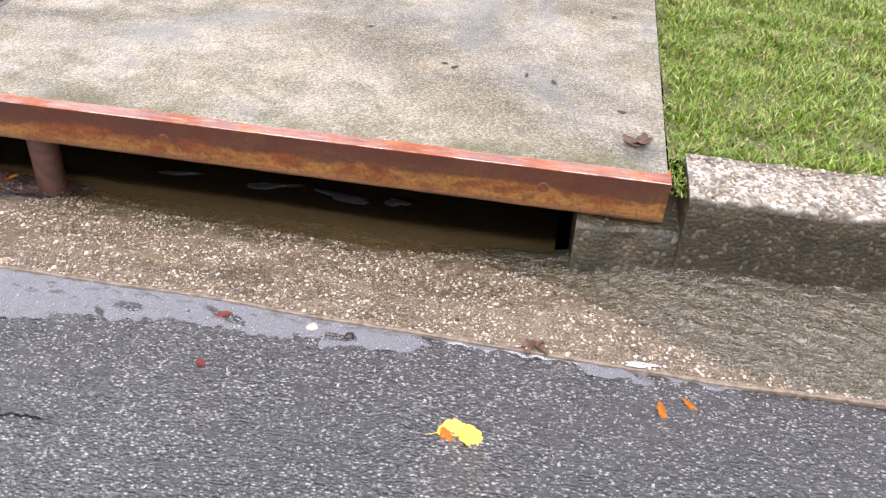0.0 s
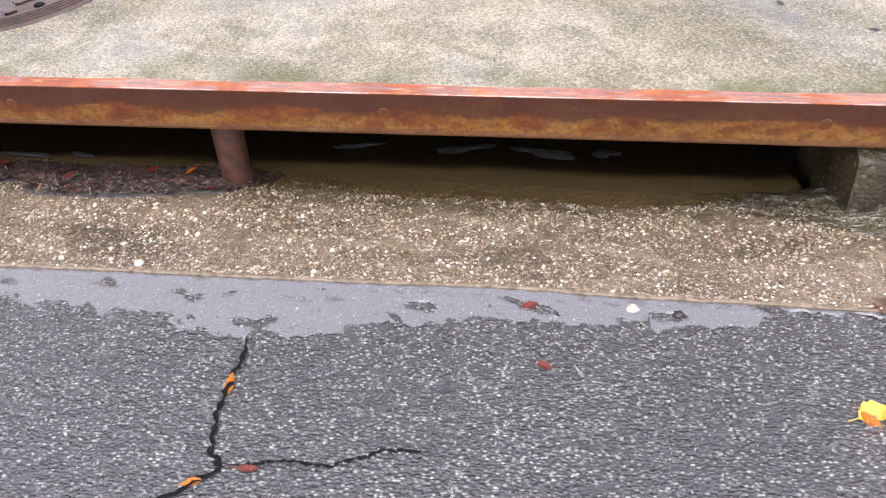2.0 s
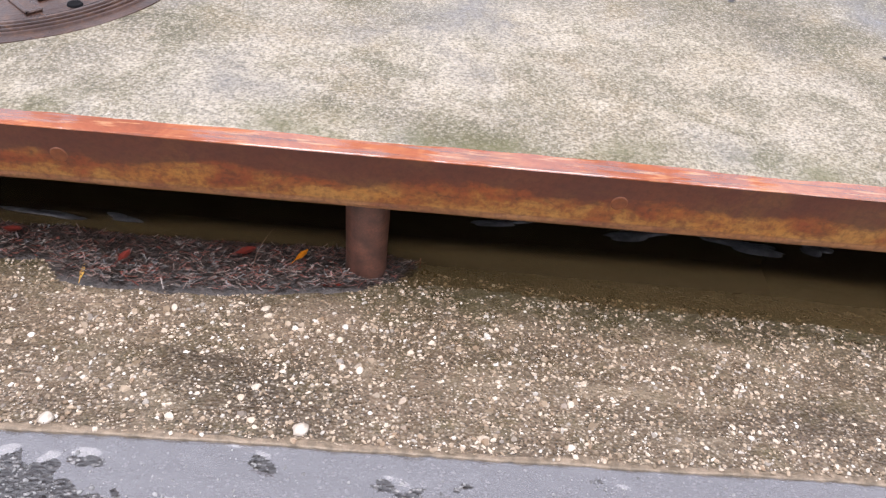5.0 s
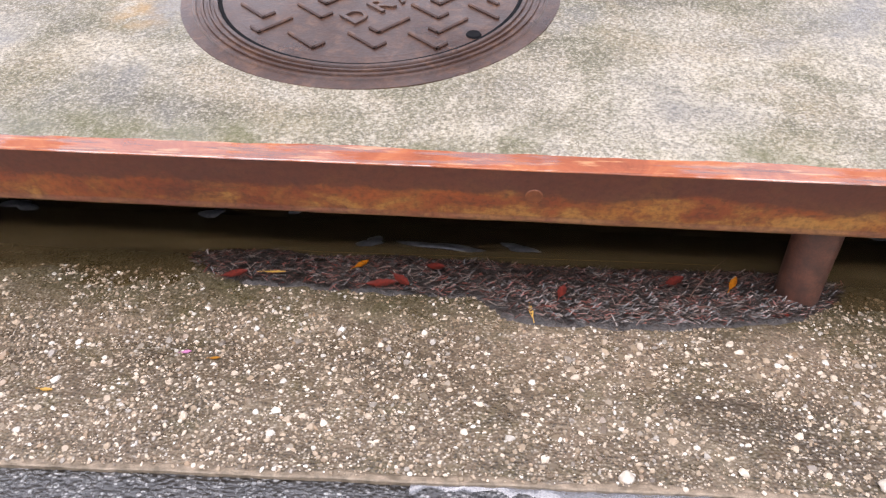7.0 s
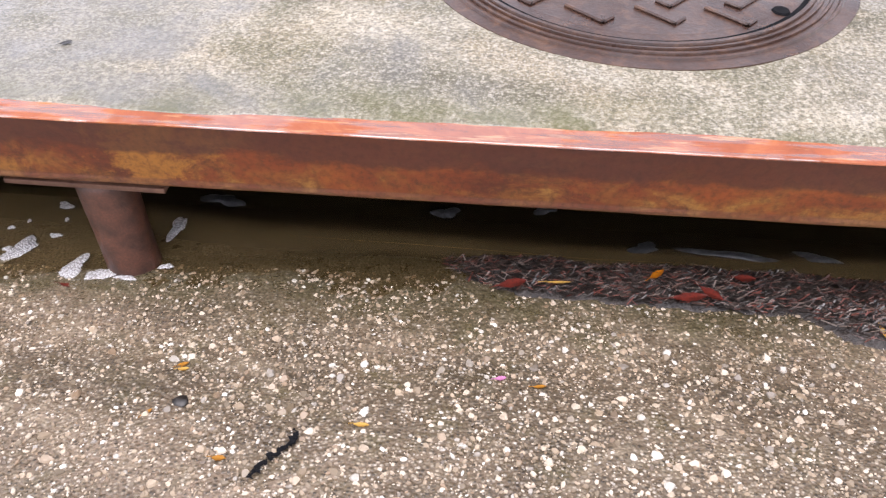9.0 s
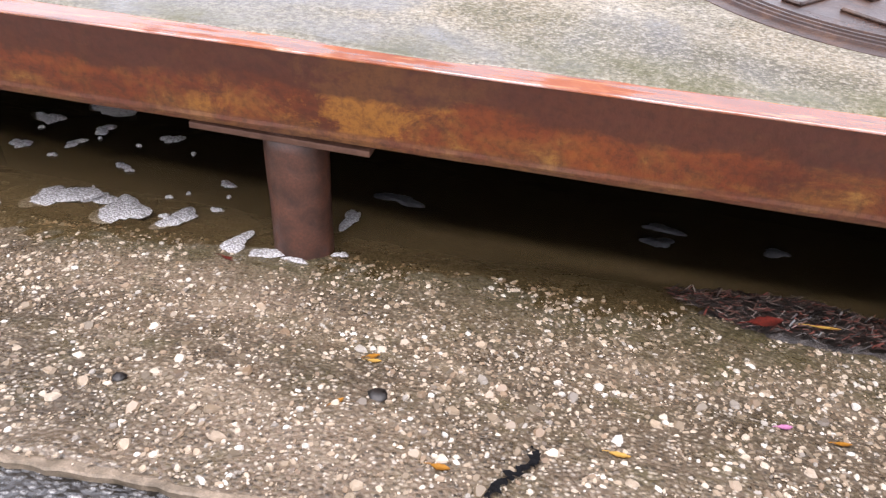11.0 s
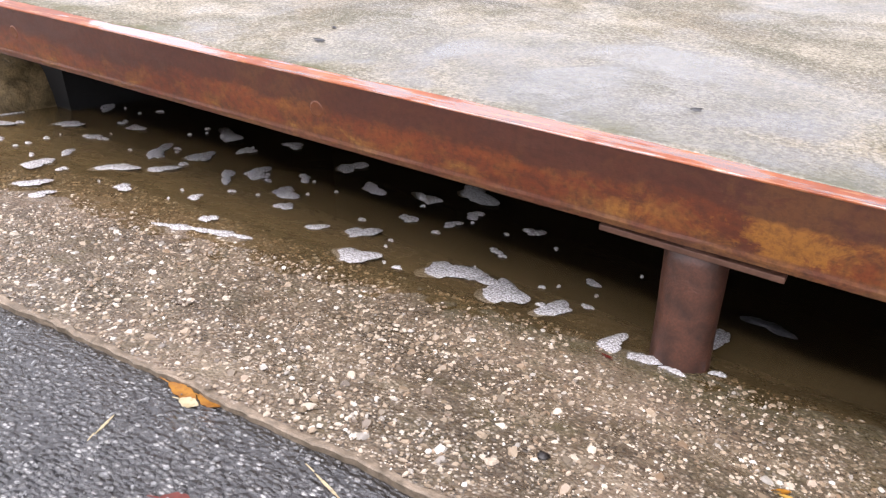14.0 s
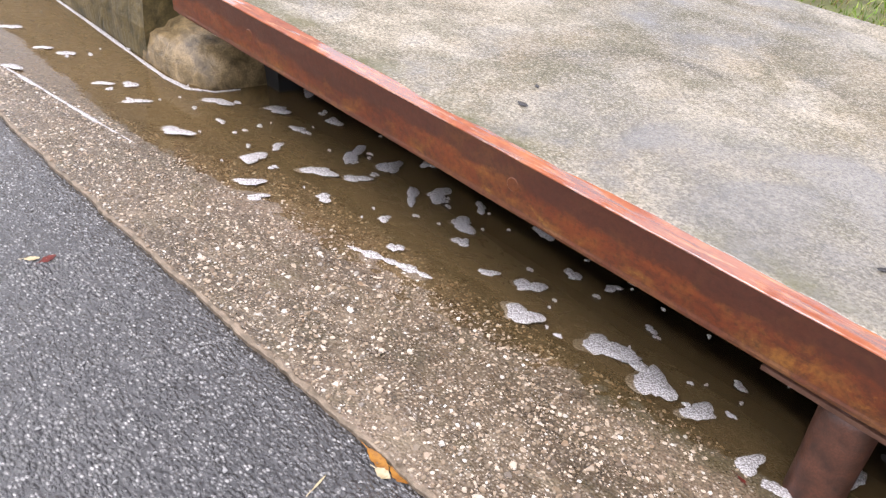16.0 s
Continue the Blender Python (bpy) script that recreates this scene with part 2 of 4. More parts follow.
def cast_iron():
    m = Nodes("wet_cast_iron")
    a, f = m.noise(5, 5, 0.6), m.noise(140, 4, 0.65)
    c = m.ramp(a, (0.35, (0.04, 0.017, 0.011)), (0.65, (0.07, 0.031, 0.018)))
    c = m.mix(m.ramp(f, (0.4, 0.5), (0.6, 0.0)), c, (0.05, 0.032, 0.026))
    worn = m.noise(26, 6, 0.75, warp=0.6)
    c = m.mix(m.ramp(worn, (0.5, 0.0), (0.64, 0.6)), c, (0.13, 0.065, 0.036))
    c = m.mix(m.ramp(worn, (0.36, 0.5), (0.46, 0.0)), c, (0.022, 0.012, 0.009))
    return m.done(c, m.ramp(a, (0.35, 0.26), (0.65, 0.42)), m.bump(f, 0.45, 0.0015), 0.0, coat_weight=m.ramp(m.noise(4, 5, 0.6), (0.4, 0.2), (0.6, 0.9)), coat_roughness=0.14, specular_ior_level=0.35)


def plain(name, base, dark, scale, rough=0.5, strength=0.3, dist=0.003, coat=0.2, **more):
    m = Nodes(name)
    f = m.noise(scale, 5, 0.62, warp=0.3)
    c = m.mix(m.ramp(f, (0.35, 1.0), (0.65, 0.0)), base, dark)
    c = m.mix(m.ramp(m.noise(scale * 9, 3), (0.4, 0.4), (0.6, 0.0)), c, dark)
    return m.done(c, rough, m.bump(f, strength, dist), coat_weight=coat, coat_roughness=0.12, **more)


def kerb_face():
    m = Nodes("mossy_kerb_concrete")
    z = m.axis(2)
    d, v = m.cells(110), m.cells(110, "Color")
    mid, fine = m.noise(9, 5, 0.65), m.noise(220, 3, 0.6)
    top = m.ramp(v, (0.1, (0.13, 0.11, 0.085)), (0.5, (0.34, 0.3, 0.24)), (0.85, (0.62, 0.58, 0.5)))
    # The side is mossy, and its colour also holds shade against the front sun.
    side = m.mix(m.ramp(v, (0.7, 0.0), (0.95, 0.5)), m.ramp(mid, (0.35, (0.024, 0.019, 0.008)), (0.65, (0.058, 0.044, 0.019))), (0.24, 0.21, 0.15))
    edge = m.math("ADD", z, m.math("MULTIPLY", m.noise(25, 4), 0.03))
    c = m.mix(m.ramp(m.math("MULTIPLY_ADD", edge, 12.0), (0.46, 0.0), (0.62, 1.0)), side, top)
    n = m.bump(m.math("SUBTRACT", 1.0, d), 0.6, 0.004, m.bump(fine, 0.4, 0.002))
    return m.done(c, 0.5, n, coat_weight=0.08, coat_roughness=0.2)


def murky_water(name, murk, colour, ripple, scale, tint=(0.8, 0.78, 0.74), ior=1.36, size=0.01, by_depth=False):
    """Clear to muddy water: a gloss by Fresnel over a part-clear, part-muddy body."""
    m = Nodes(name)
    wave = m.bump(m.noise(scale, 3, 0.5, m.stretch((1.0, 1.6, 1.0)), 0.8), ripple, size)
    mud, clear, gloss = m.n.new("ShaderNodeBsdfDiffuse"), m.n.new("ShaderNodeBsdfTransparent"), m.n.new("ShaderNodeBsdfGlossy")
    body, surface, fresnel = m.n.new("ShaderNodeMixShader"), m.n.new("ShaderNodeMixShader"), m.n.new("ShaderNodeFresnel")
    mud.inputs["Color"].default_value = (*colour, 1)
    clear.inputs["Color"].default_value = (*tint, 1)
    gloss.inputs["Roughness"].default_value, fresnel.inputs["IOR"].default_value = 0.03, ior
    body.inputs[0].default_value = murk
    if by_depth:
        # silt veils more down to 4 cm; deeper it thins, painting the throat's shade
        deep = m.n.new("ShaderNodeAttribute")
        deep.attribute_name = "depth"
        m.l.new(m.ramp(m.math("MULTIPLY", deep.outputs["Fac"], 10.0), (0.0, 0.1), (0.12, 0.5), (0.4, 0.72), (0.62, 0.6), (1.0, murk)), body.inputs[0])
    m.l.new(wave, gloss.inputs["Normal"])
    m.l.new(wave, fresnel.inputs["Normal"])
    m.l.new(clear.outputs[0], body.inputs[1])
    m.l.new(mud.outputs[0], body.inputs[2])
    m.l.new(fresnel.outputs[0], surface.inputs[0])
    m.l.new(body.outputs[0], surface.inputs[1])
    m.l.new(gloss.outputs[0], surface.inputs[2])
    m.l.new(surface.outputs[0], m.n["Material Output"].inputs["Surface"])
    m.n.remove(m.out)
    return m.mat


def foam_white():
    m = Nodes("bubbly_foam")
    d = m.cells(260)
    d2 = m.cells(520)
    c = m.ramp(d, (0.0, (0.74, 0.72, 0.72)), (0.45, (0.62, 0.6, 0.6)), (0.7, (0.36, 0.34, 0.32)))
    n = m.bump(m.ramp(d, (0.0, 1.0), (0.6, 0.0)), 0.6, 0.004, m.bump(d2, 0.4, 0.002))
    return m.done(c, 0.22, n, subsurface_weight=0.0, coat_weight=0.3)


def leaf_mat(name, a, b):
    m = Nodes(name)
    f = m.noise(60, 4, 0.6)
    c = m.mix(m.ramp(f, (0.4, 0.0), (0.65, 0.85)), a, b)
    c = m.mix(m.ramp(m.noise(240, 3), (0.6, 0.0), (0.75, 0.5)), c, tuple(x * 0.3 for x in b))
    return m.done(c, 0.4, m.bump(f, 0.4, 0.002), coat_weight=0.0, specular_ior_level=0.25)


def grass_blade():
    m = Nodes("grass_blade")
    c = m.ramp(m.random(True), (0.0, (0.08, 0.13, 0.014)), (0.35, (0.16, 0.29, 0.024)), (0.62, (0.27, 0.4, 0.04)), (0.8, (0.4, 0.4, 0.11)), (0.9, (0.44, 0.35, 0.17)), (1.0, (0.2, 0.12, 0.06)))
    return m.done(c, 0.4, None, coat_weight=0.2)


def mulch(island):
    m = Nodes("wet_mulch_bits" if island else "wet_mulch")
    if island:
        c = m.ramp(m.random(True), (0.0, (0.01, 0.009, 0.008)), (0.45, (0.035, 0.026, 0.022)), (0.66, (0.085, 0.06, 0.05)), (0.8, (0.17, 0.05, 0.035)), (0.92, (0.14, 0.1, 0.08)), (1.0, (0.24, 0.2, 0.17)))
        return m.done(c, 0.3, None, coat_weight=0.5, coat_roughness=0.1)
    f = m.noise(70, 5, 0.7)
    return m.done(m.ramp(f, (0.35, (0.015, 0.012, 0.01)), (0.65, (0.06, 0.045, 0.036))), 0.35, m.bump(f, 0.8, 0.008), coat_weight=0.4, coat_roughness=0.12)


SLAB, GUTTER, ROAD, RUST, RUST_TOP, IRON = slab_concrete(), gutter_concrete(), asphalt(), rust(), rust(True), cast_iron()
PEBBLE, PEBBLES, KERB = pebble_stone(False), pebble_stone(True), kerb_face()
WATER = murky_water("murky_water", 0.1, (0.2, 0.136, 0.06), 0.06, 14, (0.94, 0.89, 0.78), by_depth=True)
STREAM = murky_water("running_water", 0.3, (0.2, 0.178, 0.108), 1.0, 40, (0.9, 0.86, 0.7), 2.0, 0.02)
# Half the puddle's body is matt pale grey, painting the sky's reflection.
PUDDLE = murky_water("sky_grey_puddle", 0.5, (0.3, 0.3, 0.315), 0.05, 26, (0.85, 0.85, 0.87), 1.9)
STONE = plain("pale_stone", (0.66, 0.6, 0.52), (0.42, 0.36, 0.28), 90, 0.4)
# A dark grey copy of the foam: the slab's shade put into its colour.
FOAM_SHADED = plain("shaded_grey_foam", (0.1, 0.1, 0.105), (0.03, 0.03, 0.032), 40, 0.3)
FOAM, BLADE, MULCH, MULCH_BITS = foam_white(), grass_blade(), mulch(False), mulch(True)
# The chamber's concrete is nearly black, so its shade is in the colour.
PIT = plain("shade_dark_pit_concrete", (0.014, 0.014, 0.015), (0.007, 0.007, 0.008), 6, 0.7)
PIPE = plain("rusty_pipe", (0.13, 0.05, 0.03), (0.045, 0.02, 0.014), 30, 0.5, 0.7, 0.004, 0.3)
PLATE = plain("rusty_plate", (0.17, 0.085, 0.055), (0.09, 0.042, 0.028), 20, 0.45)
SOIL = plain("lawn_soil", (0.16, 0.2, 0.05), (0.08, 0.075, 0.03), 10, 0.8, 0.6, 0.01, 0.0)
TAR = plain("black_tar", (0.012, 0.012, 0.013), (0.006, 0.006, 0.007), 50, 0.9, 0.3, 0.003, 0.0, specular_ior_level=0.1)
YELLOW = leaf_mat("yellow_leaf", (0.78, 0.6, 0.1), (0.66, 0.42, 0.07))
ORANGE = leaf_mat("orange_leaf", (0.42, 0.14, 0.006), (0.24, 0.065, 0.006))
RED = leaf_mat("red_leaf", (0.15, 0.024, 0.016), (0.06, 0.014, 0.01))
BROWN = leaf_mat("brown_leaf", (0.16, 0.09, 0.06), (0.06, 0.035, 0.025))
OCHRE = leaf_mat("ochre_leaf", (0.36, 0.16, 0.02), (0.2, 0.075, 0.012))
PINK = leaf_mat("pink_petal", (0.5, 0.2, 0.36), (0.4, 0.14, 0.26))
STRAW = leaf_mat("straw_leaf", (0.5, 0.42, 0.26), (0.34, 0.26, 0.14))
PALE = leaf_mat("pale_chip", (0.5, 0.3, 0.07), (0.34, 0.18, 0.04))
PLUG = plain("plug_rust", (0.2, 0.062, 0.018), (0.12, 0.034, 0.012), 60, 0.5)
NOSE = plain("worn_nose_concrete", (0.4, 0.29, 0.15), (0.09, 0.065, 0.03), 24, 0.35, 0.9, 0.008)
MOSSY = plain("mossy_wet_concrete", (0.2, 0.15, 0.06), (0.05, 0.042, 0.016), 18, 0.5, 0.9, 0.01, 0.1)
STAIN = plain("dark_speck", (0.03, 0.025, 0.02), (0.015, 0.012, 0.01), 60, 0.4)


# ---- building helpers ----
def mesh(name, verts, faces, material, smooth=False):
    me = bpy.data.meshes.new(name)
    me.from_pydata([tuple(map(float, v)) for v in verts], [], faces)
    me.materials.append(material)
    if smooth:
        me.polygons.foreach_set("use_smooth", [True] * len(me.polygons))
    me.update()
    return me


def placed(name, me, m=None):
    """A top-level thing in the slab's frame."""
    ob = new(name, me)
    ob.matrix_basis = W @ (m or Matrix())
    return ob


def part(name, me, parent, m=None, label=""):
    """A mesh, or a bmesh with its material, as a part under a thing or a part."""
    ob = new(name, me)
    ob.parent = parent
    if m:
        ob.matrix_basis = m
    return tagged(ob, label)


def grid(xs, ys, z):
    """Vertices and quads of a sheet over xs and ys."""
    X, Y = np.meshgrid(xs, ys, indexing="ij")
    v = np.stack([X, Y, z(X, Y)], -1).reshape(-1, 3)
    n = len(ys)
    f = [(i * n + j, (i + 1) * n + j, (i + 1) * n + j + 1, i * n + j + 1) for i in range(len(xs) - 1) for j in range(n - 1)]
    return v, f


def rough(x, y, size, seed=0.0):
    """A smooth pseudo-random height over x and y, about -1 to 1."""
    x, y = np.asarray(x) / size, np.asarray(y) / size
    return (np.sin(x * 1.7 + seed + 1.3 * np.sin(y * 1.1 + seed)) + np.sin(y * 2.3 - seed * 2 + 1.1 * np.sin(x * 0.9)) + np.sin((x + y) * 3.1 + seed * 3) * 0.6) / 2.6


def from_bm(name, bm, material, smooth=False):
    me = bpy.data.meshes.new(name)
    bm.to_mesh(me)
    bm.free()
    me.materials.append(material)
    if smooth:
        me.polygons.foreach_set("use_smooth", [True] * len(me.polygons))
    return me


def block(name, lo, hi, material, bevel=0.004, segments=2):
    bm = bmesh.new()
    bmesh.ops.create_cube(bm, size=1)
    for v in bm.verts:
        v.co = [l + (c + 0.5) * (h - l) for l, h, c in zip(lo, hi, v.co)]
    if bevel:
        bmesh.ops.bevel(bm, geom=bm.edges[:], offset=bevel, segments=segments, affect="EDGES", profile=0.6)
    return from_bm(name, bm, material)


def sweep(name, profile, xs, material, wob=0.0, seed=0.0, caps=True, smooth=False):
    """A profile of (y, z) drawn along x, slightly uneven."""
    n, v, f = len(profile), [], []
    for x in xs:
        for k, (y, z) in enumerate(profile):
            d = wob * rough(x, k * 0.05 + 0.1, 0.06, seed)
            v.append((x, y + d, z + d * 0.6))
    for i in range(len(xs) - 1):
        for k in range(n):
            a, b = i * n + k, i * n + (k + 1) % n
            f.append((a, b, b + n, a + n))
    if caps:
        f += [tuple(range(n))[::-1], tuple((len(xs) - 1) * n + k for k in range(n))]
    return mesh(name, v, f, material, smooth)


# ---- the lie of the ground, in the slab's frame ----
EDGE_Y = ([-6, -4.8, -4.2, -3.7, -3.1, -2.2, -1.5, -1.0, -0.55, -0.2, 0.1, 0.6], [-0.55, -0.533, -0.513, -0.49, -0.462, -0.443, -0.43, -0.42, -0.436, -0.456, -0.47, -0.46])
EDGE_Z = ([-6, -5.36, -4.5, -3.8, -3.0, -2.4, -1.9, -1.3, -0.7, -0.26, 0, 0.6], [-0.224, -0.217, -0.2, -0.187, -0.17, -0.165, -0.161, -0.172, -0.17, -0.15, -0.14, -0.125])
FALL = ([-5, -4.5, -3.8, -3, -2.2, -1.3, -0.7, -0.2, 0.1], [0.24, 0.25, 0.29, 0.33, 0.32, 0.31, 0.28, 0.24, 0.2])
RISE = ([-4, -1.4, -0.7, -0.3], [0.12, 0.15, 0.17, 0.21])
DIP = ([-3.6, -3.3, -3.05, -2.88, -1.6, -1.33, -1.0, -0.83, -0.6, -0.3, 0.0], [0, 0.004, 0.006, 0.009, 0.013, 0.006, 0.012, 0.012, 0.018, 0.02, 0.01])
LEVEL = -0.304
LEFT, RIGHT, BACK = -5.3, 0.0, 1.415


def edge_y(x):
    return np.interp(x, *EDGE_Y)


def gutter_z(x, y):
    d = y - edge_y(x)
    return np.interp(x, *EDGE_Z) - np.interp(x, *FALL) * (np.minimum(d, 0.3) + np.interp(x, [-3.8, -3.4, -2.8, -1.8, -1.4, -0.7, -0.3, 0.0], [0.68, 0.61, 0.58, 0.68, 0.88, 1.2, 1.3, 0.8]) * np.maximum(d - 0.3, 0) + 0.7 * np.maximum(d - np.interp(x, [-3.4, -2.9], [0.47, 0.56]), 0) + 3.0 * np.maximum(d - np.interp(x, [-4.6, -3.6, -3.2, -2.6], [0.78, 0.68, 0.58, 0.53]), 0)) - np.interp(x, *DIP) * np.clip((d - 0.2) / 0.25, 0, 1)


def road_z(x, y):
    d = np.maximum(edge_y(x) - y, 0)
    return np.interp(x, *EDGE_Z) - 0.008 + np.interp(x, *RISE) * np.minimum(d, 0.6) + 0.139 * np.maximum(d - 0.6, 0)


def ground_z(x, y):
    return float(gutter_z(x, y) if y > edge_y(x) else road_z(x, y))


def water_z(y):
    return (LEVEL - math.sin(radians(8)) * y) / math.cos(radians(8))


# ---- road, gutter, lawn ----
near_x = np.arange(-6.2, 1.4, 0.02)
far_x = np.concatenate([[-60, -30, -15, -9, -7], near_x, [2, 4, 8, 15, 30, 60]])
away = np.concatenate([np.arange(-0.06, 0.9, 0.02), [1.0, 1.3, 2, 3.5, 5.5, 8, 20, 60]])
X, D = np.meshgrid(far_x, away, indexing="ij")
Y = edge_y(X) - D
Z = road_z(X, Y) + 0.0014 * rough(X, Y, 0.035) + 0.0014 * rough(X, Y, 0.15, 2) - np.where(D < 0, 0.02, 0)
n = len(away)
road_faces = [(i * n + j, i * n + j + 1, (i + 1) * n + j + 1, (i + 1) * n + j) for i in range(len(far_x) - 1) for j in range(n - 1)]
road = tagged(placed("road", mesh("road", np.stack([X, Y, Z], -1).reshape(-1, 3), road_faces, ROAD, True)),
              "wet dark grey asphalt road with pale chips", "road", kind="structure")

gx = np.concatenate([[-60, -30, -15, -9, -7], near_x, [2, 4, 8, 15, 30, 60]])
down = np.concatenate([[0, 0, 0.006, 0.015], np.linspace(0.03, 0.84, 45)])
X, D = np.meshgrid(gx, down, indexing="ij")
ragged = np.interp(X, [-3.4, -3.1], [1.0, 0.3]) * (0.005 * rough(X, 0 * X, 0.06, 1) + 0.0025 * rough(X, 0 * X, 0.01, 4)) - 0.012 * np.exp(-((X + 3.4) / 0.055) ** 2) * -1
Y = edge_y(X) + D + np.where(D < 0.02, ragged, ragged * 0.3)
Z = gutter_z(X, edge_y(X) + D) + 0.0022 * rough(X, Y, 0.02, 3) + 0.002 * rough(X, Y, 0.09, 5)
Z[:, 0] -= 0.05
Z[:, 1] -= 0.005
n = len(down)
gutter_faces = [(i * n + j, (i + 1) * n + j, (i + 1) * n + j + 1, i * n + j + 1) for i in range(len(gx) - 1) for j in range(n - 1)]
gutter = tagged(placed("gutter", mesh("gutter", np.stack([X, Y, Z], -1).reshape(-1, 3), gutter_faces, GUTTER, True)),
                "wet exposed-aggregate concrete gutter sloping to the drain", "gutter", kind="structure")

# lawn: a strip beside the kerb and behind the slab, level farther off
def lawn_z(X, Y):
    return -0.03 - 0.139 * np.maximum(Y - 3, 0) + 0.012 * rough(X, Y, 0.2, 6)


def lawn(name, xs, ys):
    return tagged(placed(name, mesh(name, *grid(xs, ys, lawn_z), SOIL, True)), "wet green grass lawn behind the kerb", "lawn", kind="structure")


lawn_main = lawn("ground", np.concatenate([[-60, -30, -12], np.arange(-7, 3, 0.1), [6, 15, 30, 60]]), np.concatenate([np.arange(BACK + 0.02, 3, 0.1), [4, 7, 15, 60]]))
lawn("ground_right", np.concatenate([np.arange(0.004, 2.4, 0.06), [4, 8, 20, 60]]), np.arange(0.15, BACK + 0.08, 0.06))
lawn("ground_left", np.concatenate([[-60, -20, -10], np.arange(-8, -5.25, 0.1)]), np.arange(0.15, BACK + 0.08, 0.06))


# ---- kerbs ----
kerb_profile = [(0.175, -0.4), (0.175, -0.03), (0.168, -0.012), (0.1, -0.008), (-0.012, -0.009), (-0.026, -0.013), (-0.035, -0.025), (-0.04, -0.045), (-0.05, -0.12), (-0.06, -0.2), (-0.068, -0.4)]
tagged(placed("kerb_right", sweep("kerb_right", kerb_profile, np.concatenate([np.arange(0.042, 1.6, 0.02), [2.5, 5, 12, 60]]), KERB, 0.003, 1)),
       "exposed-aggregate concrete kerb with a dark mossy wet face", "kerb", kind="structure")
tagged(placed("kerb_left", sweep("kerb_left", kerb_profile, np.concatenate([[-60, -12, -8], np.arange(-7, -5.43, 0.02)]), MOSSY, 0.007, 5), pose(0, 0.024, 0)),
       "dark mossy concrete kerb beside the ponded water", "kerb", kind="structure")

# ---- the inlet: throat ends, box walls ----
throat = [(0.3, -0.5), (0.3, -0.122), (0.02, -0.122), (-0.008, -0.126), (-0.024, -0.138), (-0.032, -0.16), (-0.055, -0.26), (-0.06, -0.5)]
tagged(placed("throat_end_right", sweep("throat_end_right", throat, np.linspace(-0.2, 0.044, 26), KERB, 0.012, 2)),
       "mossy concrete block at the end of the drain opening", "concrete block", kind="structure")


def rounded_nose():
    """The worn lump of concrete at the far end of the opening."""
    bm = bmesh.new()
    bmesh.ops.create_icosphere(bm, subdivisions=4, radius=1)
    for v in bm.verts:
        p = v.co
        q = Vector([math.copysign(abs(c) ** 0.55, c) for c in p])
        v.co = Vector((-5.46 + 0.3 * q.x, 0.165 + 0.21 * q.y, -0.375 + 0.195 * q.z)) + 0.02 * noise.noise_vector(p * 2.2) + 0.008 * noise.noise_vector(p * 7)
    return from_bm("throat_end_left", bm, NOSE, True)


tagged(placed("throat_end_left", rounded_nose()), "worn rounded concrete nose at the water's edge", "concrete block", kind="structure")
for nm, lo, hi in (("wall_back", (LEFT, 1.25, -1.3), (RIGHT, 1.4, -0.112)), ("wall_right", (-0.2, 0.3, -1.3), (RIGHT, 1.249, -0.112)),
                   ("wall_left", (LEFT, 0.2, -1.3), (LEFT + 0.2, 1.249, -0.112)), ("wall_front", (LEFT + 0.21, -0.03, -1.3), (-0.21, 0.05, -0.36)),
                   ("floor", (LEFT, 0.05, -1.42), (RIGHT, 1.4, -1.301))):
    tagged(placed(nm, block(nm, lo, hi, PIT, 0)), "drain chamber concrete, its shade painted as near-black", "chamber", kind="structure")


# ---- slab with its rusty steel edge ----
def slab_mesh():
    """The concrete top; its front edge creeps unevenly over the steel flange."""
    xs = np.arange(LEFT + 0.012, RIGHT - 0.002, 0.012)
    front = 0.037 + 0.006 * rough(xs, 0 * xs, 0.16, 2) + 0.002 * rough(xs, 0 * xs, 0.035, 7) - 0.012 * np.exp(-((xs + 3.2) / 0.12) ** 2) - 0.01 * np.exp(-((xs + 4.25) / 0.1) ** 2)
    rows = [(0.0, -0.105), (0.0, -0.001), (0.003, 0.0012), (0.012, 0.002)] + [(0.06 + 0.06 * k, 0.002) for k in range(22)]
    v = []
    for x, f in zip(xs, front):
        for d, z in rows:
            y = f + d
            v.append((x, y, z + (0.0012 * float(rough(x, y, 0.1, 3)) if z > 0.0015 else 0)))
        v += [(x, BACK - 0.006, 0.002), (x, BACK, -0.002), (x, BACK, -0.109), (x, f, -0.109)]
    n = len(rows) + 4
    f = [(i * n + k, i * n + (k + 1) % n, (i + 1) * n + (k + 1) % n, (i + 1) * n + k) for i in range(len(xs) - 1) for k in range(n)]
    f = [q[::-1] for q in f] + [tuple(range(n)), tuple((len(xs) - 1) * n + k for k in range(n))[::-1]]
    return mesh("slab_top", v, f, SLAB)


inlet = tagged(placed("storm_drain_inlet", None), "wet concrete inlet lid edged with rusty steel, on pipe posts", "storm drain")
part("slab", slab_mesh(), inlet)
web = [(0.0, -0.1085), (-0.0006, -0.105), (0.0, -0.1), (0.0, -0.0034), (0.009, -0.0034), (0.009, -0.1085)]
channel = part("steel_channel", sweep("steel_channel", web, np.arange(LEFT, RIGHT + 0.001, 0.05), RUST, 0.0006, 3), inlet, label="rust-brown steel channel web with ochre blooms")
flange = [(0.06, -0.0032), (-0.0006, -0.0032), (-0.001, -0.0022), (-0.0006, -0.001), (0.0006, -0.0002), (0.003, 0.0), (0.06, 0.0)]
